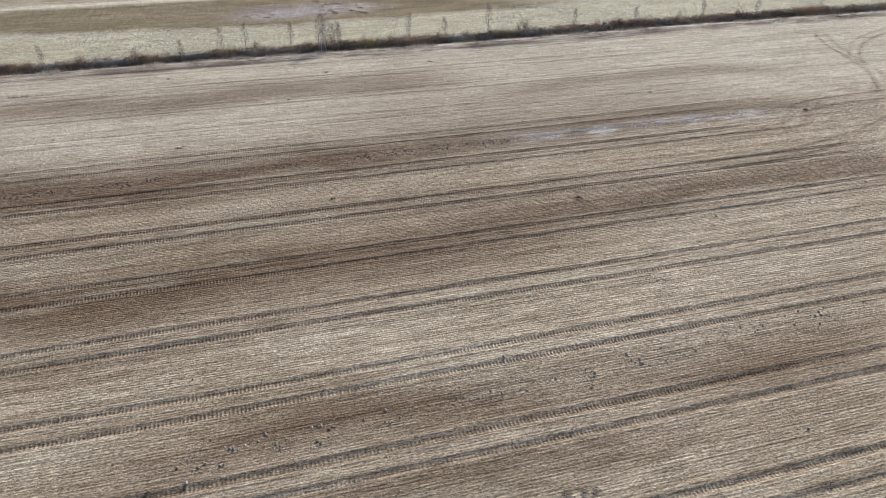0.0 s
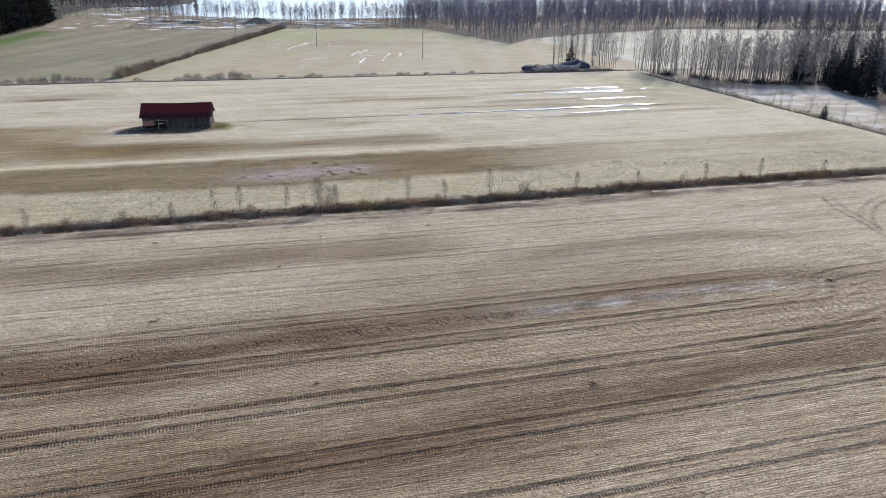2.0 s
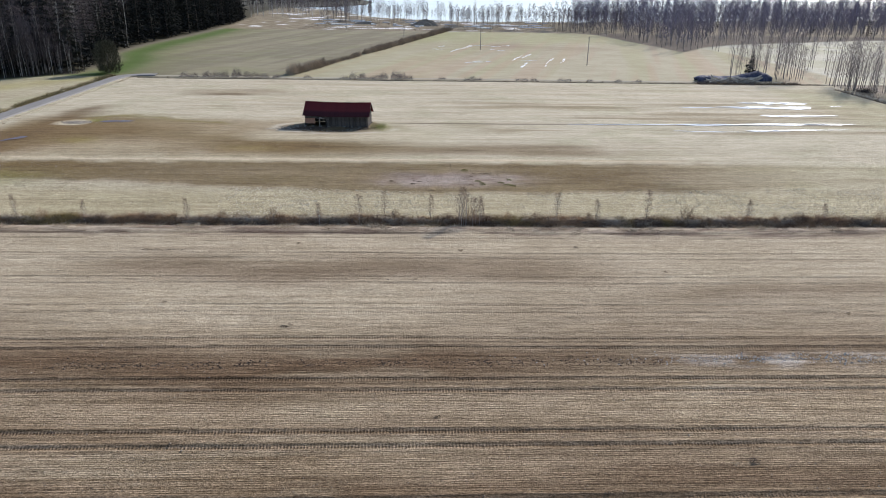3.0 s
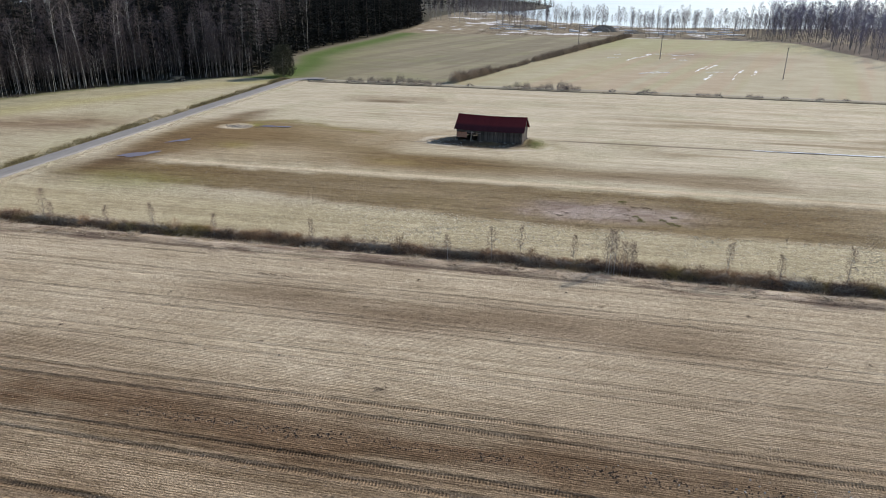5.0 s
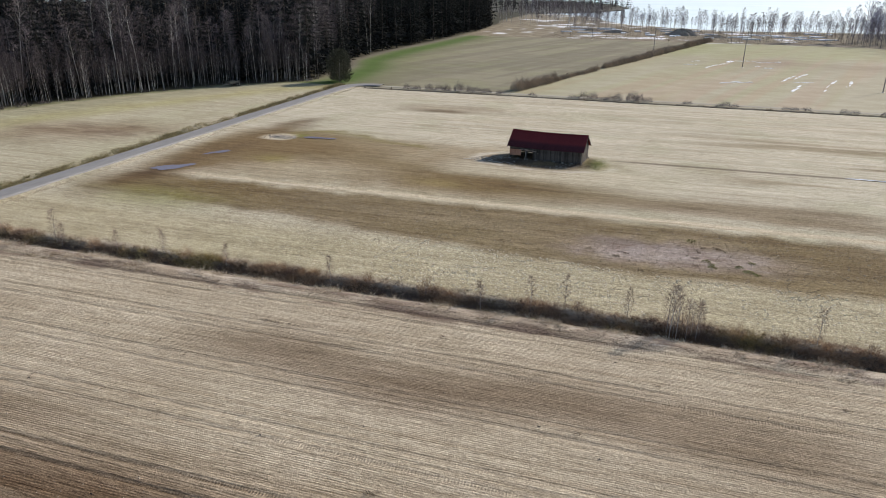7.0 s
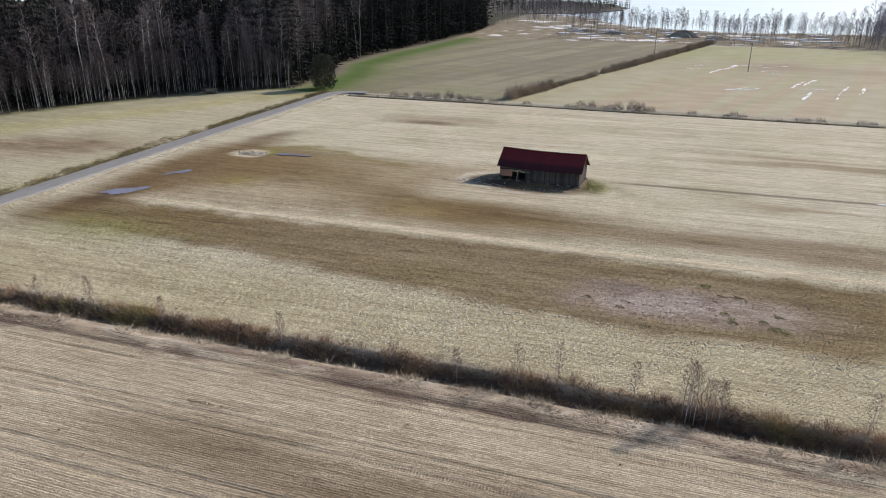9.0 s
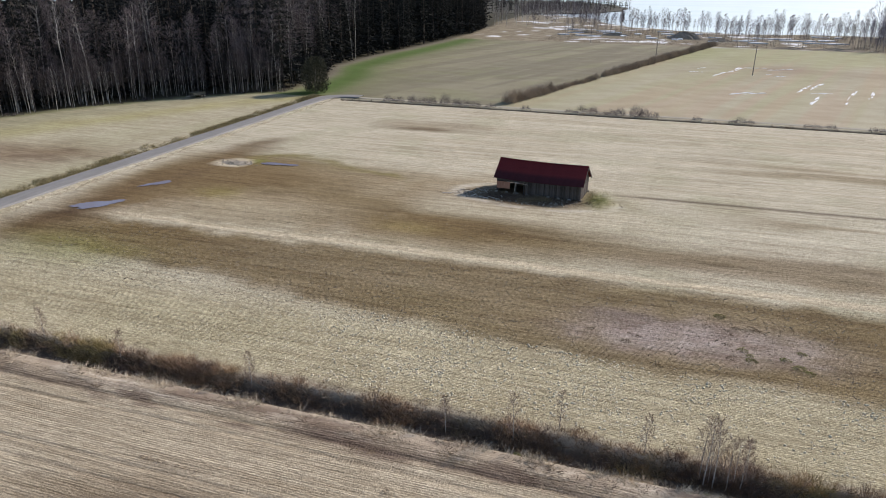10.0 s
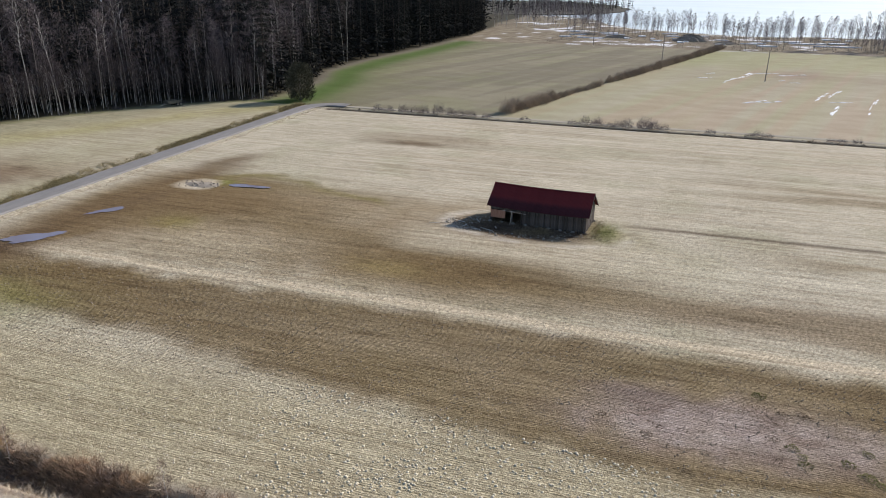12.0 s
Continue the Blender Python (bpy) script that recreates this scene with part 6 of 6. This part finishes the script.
# ---- rubble heap in the meadow ----
def rubble():
    stones = [stone_mesh("stone", 30 + k) for k in range(3)]
    r = np.random.default_rng(12)
    for k in range(70):
        px, py = -62.0 + r.normal() * 1.5, 146.2 + r.normal() * 0.7
        h = 0.22 * math.exp(-((px + 62) / 1.9) ** 2 - ((py - 146.2) / 0.9) ** 2)
        s = r.uniform(0.07, 0.17)
        ob = part("stone", stones[k % 3], PALE_STONE, None, "pale stone in a heap on the meadow", category="stone", group="stone heap on the meadow")
        ob.matrix_basis = Matrix.Translation((px, py, h * r.uniform(0.3, 1.0) + 0.04)) @ pose(0, 0, 0, r.random() * 360, 0, r.random() * 360) @ Matrix.Diagonal((s * 1.2, s, s * 0.75, 1))
    g = Geo()
    q = 24
    a = np.arange(q) * 2 * np.pi / q
    v = [(-62, 146.2, 0.22)] + [(-62 + 1.5 * math.cos(t), 146.2 + 0.75 * math.sin(t), 0.15) for t in a] + [(-62 + 3.4 * math.cos(t), 146.2 + 1.7 * math.sin(t), -0.08) for t in a]
    g.add(v, [(0, 1 + i, 1 + (i + 1) % q) for i in range(q)])
    g.f4.append(np.array([(1 + i, 1 + q + i, 1 + q + (i + 1) % q, 1 + (i + 1) % q) for i in range(q)]))
    part("gravel_mound", g, PALE_STONE, None, "low pale gravel mound under a heap of stones", category="mound")


rubble()


# ---- power line poles on the upper field ----
def pole_thing():
    ob = tagged(new("utility_pole"), "weathered wooden pole standing on the upper field", category="pole")
    g = Geo()
    g.tube([(0, 0, -0.4), (0.02, 0, 4.5), (0.0, 0, 9.2)], [0.15, 0.125, 0.10], 10)
    part("shaft", g, GREY_BARK, ob)
    part("crossarm", box_mesh("crossarm", 1.1, 0.1, 0.12, 0.01), GREY_BARK, ob).location = (0, 0, 8.9)
    for x in (-0.45, 0.0, 0.45):
        g = Geo()
        g.tube([(x, 0, 8.95), (x, 0, 9.12), (x, 0, 9.26)], [0.03, 0.05, 0.035], 8)
        part("insulator", g, PALE_STONE, ob)
    g = Geo()
    g.tube([(0, 0, -0.05), (0, 0, 0.12)], [0.55, 0.3], 10)
    part("soil_collar", g, REED, ob, "pale grass round the foot")
    return ob


poles = pole_thing()
for k, (x, y) in enumerate([(59.8, 249.1), (27.9, 296.7), (-3.3, 346.0), (-34.5, 395.0), (92.5, 211.5)]):
    ob = poles if k == 0 else copy_thing(poles, Matrix())
    tagged(ob, group="power line poles").matrix_basis = pose(x, y, float(ground_z(np.array([x]), np.array([y]))[0]), 0, 0, 57)


# ---- old trailer at the border of the wood ----
def trailer():
    ob = tagged(new("farm_trailer"), "dark old farm trailer parked at the border of the wood", category="trailer")
    ob.matrix_basis = pose(-108.0, 199.0, 0.0, 0, 0, 74)
    bed = part("bed", box_mesh("bed", 3.6, 1.9, 0.16, 0.02), DARK_METAL, ob)
    bed.location = (0, 0, 0.85)
    for y in (-0.93, 0.93):
        s = part("side_board", box_mesh("side_board", 3.5, 0.05, 0.45, 0.01), DARK_METAL, ob)
        s.location = (0, y, 1.15)
    for x in (-1.77, 1.77):
        s = part("end_board", box_mesh("end_board", 0.05, 1.8, 0.45, 0.01), DARK_METAL, ob)
        s.location = (x, 0, 1.15)
    g = Geo()
    g.tube([(-1.7, 0.5, 0.75), (-3.4, 0, 0.5)], [0.06, 0.05], 6)
    g.tube([(-1.7, -0.5, 0.75), (-3.4, 0, 0.5)], [0.06, 0.05], 6)
    part("drawbar", g, PALE_WOOD, ob, "pale drawbar resting low")
    for x in (0.6, 1.45):
        for y in (-0.95, 0.95):
            w = tagged(new("wheel"))
            w.parent = ob
            w.location = (x, y, 0.40)
            g = Geo()
            g.tube([(0, -0.13, 0), (0, -0.11, 0), (0, 0.11, 0), (0, 0.13, 0)], [0.32, 0.40, 0.40, 0.32], 18)
            part("tyre", g, RUBBER, w)
            g = Geo()
            g.tube([(0, -0.14, 0), (0, 0.14, 0)], [0.2, 0.2], 14)
            g.tube([(0, 0.14, 0), (0, -0.14, 0)], [0.2, 0.2], 14)
            part("rim", g, PALE_STONE, w, "pale steel rim")


trailer()


# ---- dark covered wood stack beside the far ditch ----
def wood_stack():
    ob = tagged(new("covered_wood_stack"), "long dark tarpaulin-covered stack of timber by the far ditch", category="wood stack")
    n, q = 46, 12
    g = Geo()
    u = np.linspace(0, 1, n)
    x = 84 + 23 * u
    h = 1.4 + 0.3 * np.sin(u * 9) + 0.9 * (vnoise(u * 20, u * 0, 2.5, 2) - 0.5) + 0.9 * step(0.4, 0.7, u) - 0.8 * step(0.8, 1.0, u)
    h *= step(0, 0.03, u) * 0.25 + 0.75
    y = 214.6 + 3.2 * u
    th = np.linspace(0, np.pi, q)
    v = np.stack([np.broadcast_to(x[:, None], (n, q)) + 0.1 * rng.normal(size=(n, q)), y[:, None] - 2.2 * np.cos(th)[None] * (1 + 0.05 * rng.normal(size=(n, q))),
                  -0.1 + h[:, None] * np.abs(np.sin(th))[None] ** 0.55 * (1 + 0.04 * rng.normal(size=(n, q)))], -1).reshape(-1, 3)
    i, j = np.meshgrid(np.arange(n - 1), np.arange(q - 1), indexing="ij")
    g.add(v, np.stack([i * q + j, (i + 1) * q + j, (i + 1) * q + j + 1, i * q + j + 1], -1).reshape(-1, 4))
    for e in (0, n - 1):
        mid = g.n
        g.add([(x[e], y[e], 0.8)], np.zeros((0, 3), int))
        g.f3.append(np.array([(e * q + j, e * q + j + 1, mid) for j in range(q - 1)]))
    part("tarpaulin", g, TARP, ob, "dark blue-black wrinkled sheeting")
    log = Geo()
    log.tube([(-1.6, 0, 0), (1.6, 0.03, 0.02)], [0.17, 0.13], 7)
    me = log.mesh("log")
    r = np.random.default_rng(4)
    for k in range(46):
        lg = part("log", me, PALE_WOOD, ob)
        px = 86 + 15 * r.random()
        lg.matrix_basis = pose(px, 211.3 + (px - 86) * 0.1 + r.normal() * 0.4, 0.2 + 1.0 * r.random() ** 1.3, r.normal() * 10, r.normal() * 14, r.normal() * 25) @ Matrix.Scale(r.uniform(0.7, 1.5), 4)


wood_stack()
xy = np.column_stack([rng.uniform(82, 112, 5000), 209.4 + rng.normal(size=5000) * 0.9])
grass("stack_weeds", xy, 0.9, 0.3, 0.08, SEDGE, "tall dead weeds in front of the wood stack")

# ---- old snow ----
r = np.random.default_rng(17)
k = 0
for cx, cy, rx, ry, turn in ([(20.5, 303, 15, 0.32, 1.22), (24.5, 311, 9, 0.35, 1.22), (21.5, 255.3, 5.5, 0.32, 0.8), (25.5, 256.6, 3.6, 0.3, 0.6), (40.6, 273.5, 10, 0.3, 1.2), (42.8, 275.0, 9, 0.3, 1.2), (40.2, 252.8, 12, 0.28, 1.27), (42.5, 262.5, 3, 0.3, 0.3), (49, 258.9, 14, 0.26, 1.29), (55, 264, 9, 0.25, 1.29), (38, 316, 6, 0.5, 0.6),
                              (11.1, 299.9, 2.0, 0.4, 0.2), (13, 311, 3.0, 0.35, 1.05), (30, 318, 4.0, 0.5, 0.2), (36, 297, 1.8, 0.3, 0.2), (33, 301, 2.4, 0.3, 1.0)] +
                             [(r.uniform(-55, 95), r.uniform(425, 486), r.uniform(1.2, 6), r.uniform(0.6, 2.2), r.normal() * 0.15) for _ in range(34)]):
    if cy > float(shore_y(np.array(cx))) - 8:
        continue
    pieces = [(0.0, 0.0, 1.0)] if cy > 400 else [(r.uniform(-0.9, 0.9), 0.5 * (j % 2) + r.normal() * 0.05, r.uniform(0.06, 0.24)) for j in range(9)]
    for along, off, s in pieces:
        k += 1
        px, py = cx + along * rx * math.cos(turn) - off * math.sin(turn), cy + along * rx * math.sin(turn) + off * math.cos(turn)
        z = float(ground_z(np.array([px]), np.array([py]))[0])
        sheet("snow_patch", blob_outline(px, py, rx * s, ry * (r.uniform(0.35, 0.8) if cy < 400 else 1.0), turn, 0.4, 30, 40 + k), z - 0.1, SNOW, "patch of old white snow left on the ground", "snow", 0.16 if cy < 400 else 0.55)


# ---- earth banks by the shore ----
def mound(cx, cy, rx, ry, h, seed):
    g = Geo()
    n, q = 7, 26
    a = np.arange(q) * 2 * np.pi / q
    r = np.random.default_rng(seed)
    wob = 1 + 0.15 * np.sin(a * 2 + seed) + 0.08 * r.normal(size=q)
    v = np.concatenate([np.column_stack([cx + rx * s * np.cos(a) * wob, cy + ry * s * np.sin(a) * wob, h * (1 - s ** 1.6) * (1 + 0.12 * r.normal(size=q)) - 0.3 * s]) for s in np.linspace(0.02, 1, n)])
    g.add(v, [(l * q + j, (l + 1) * q + j, (l + 1) * q + (j + 1) % q, l * q + (j + 1) % q) for l in range(n - 1) for j in range(q)])
    return part("earth_bank", g, CLOD, None, "rough brown earth bank near the lake shore", category="earth bank")


for k, (cx, cy, rx, ry, h) in enumerate([(7.7, 441, 10, 5, 3.2), (-28, 448, 9, 3, 1.4), (52, 400, 12, 3, 0.7), (70, 400, 13, 4, 0.8), (-45, 462, 10, 3, 1.2), (24, 430, 8, 3, 1.5)]):
    mound(cx, cy, rx, ry, h, k)
xy = np.column_stack([rng.uniform(-60, 110, 11000), rng.uniform(396, 505, 11000)])
xy = xy[xy[:, 1] < shore_y(xy[:, 0]) - 2]
grass("shore_scrub", xy, 0.7, 0.6, 0.16, HEDGE, "brown scrub and slash on the rough ground by the lake")
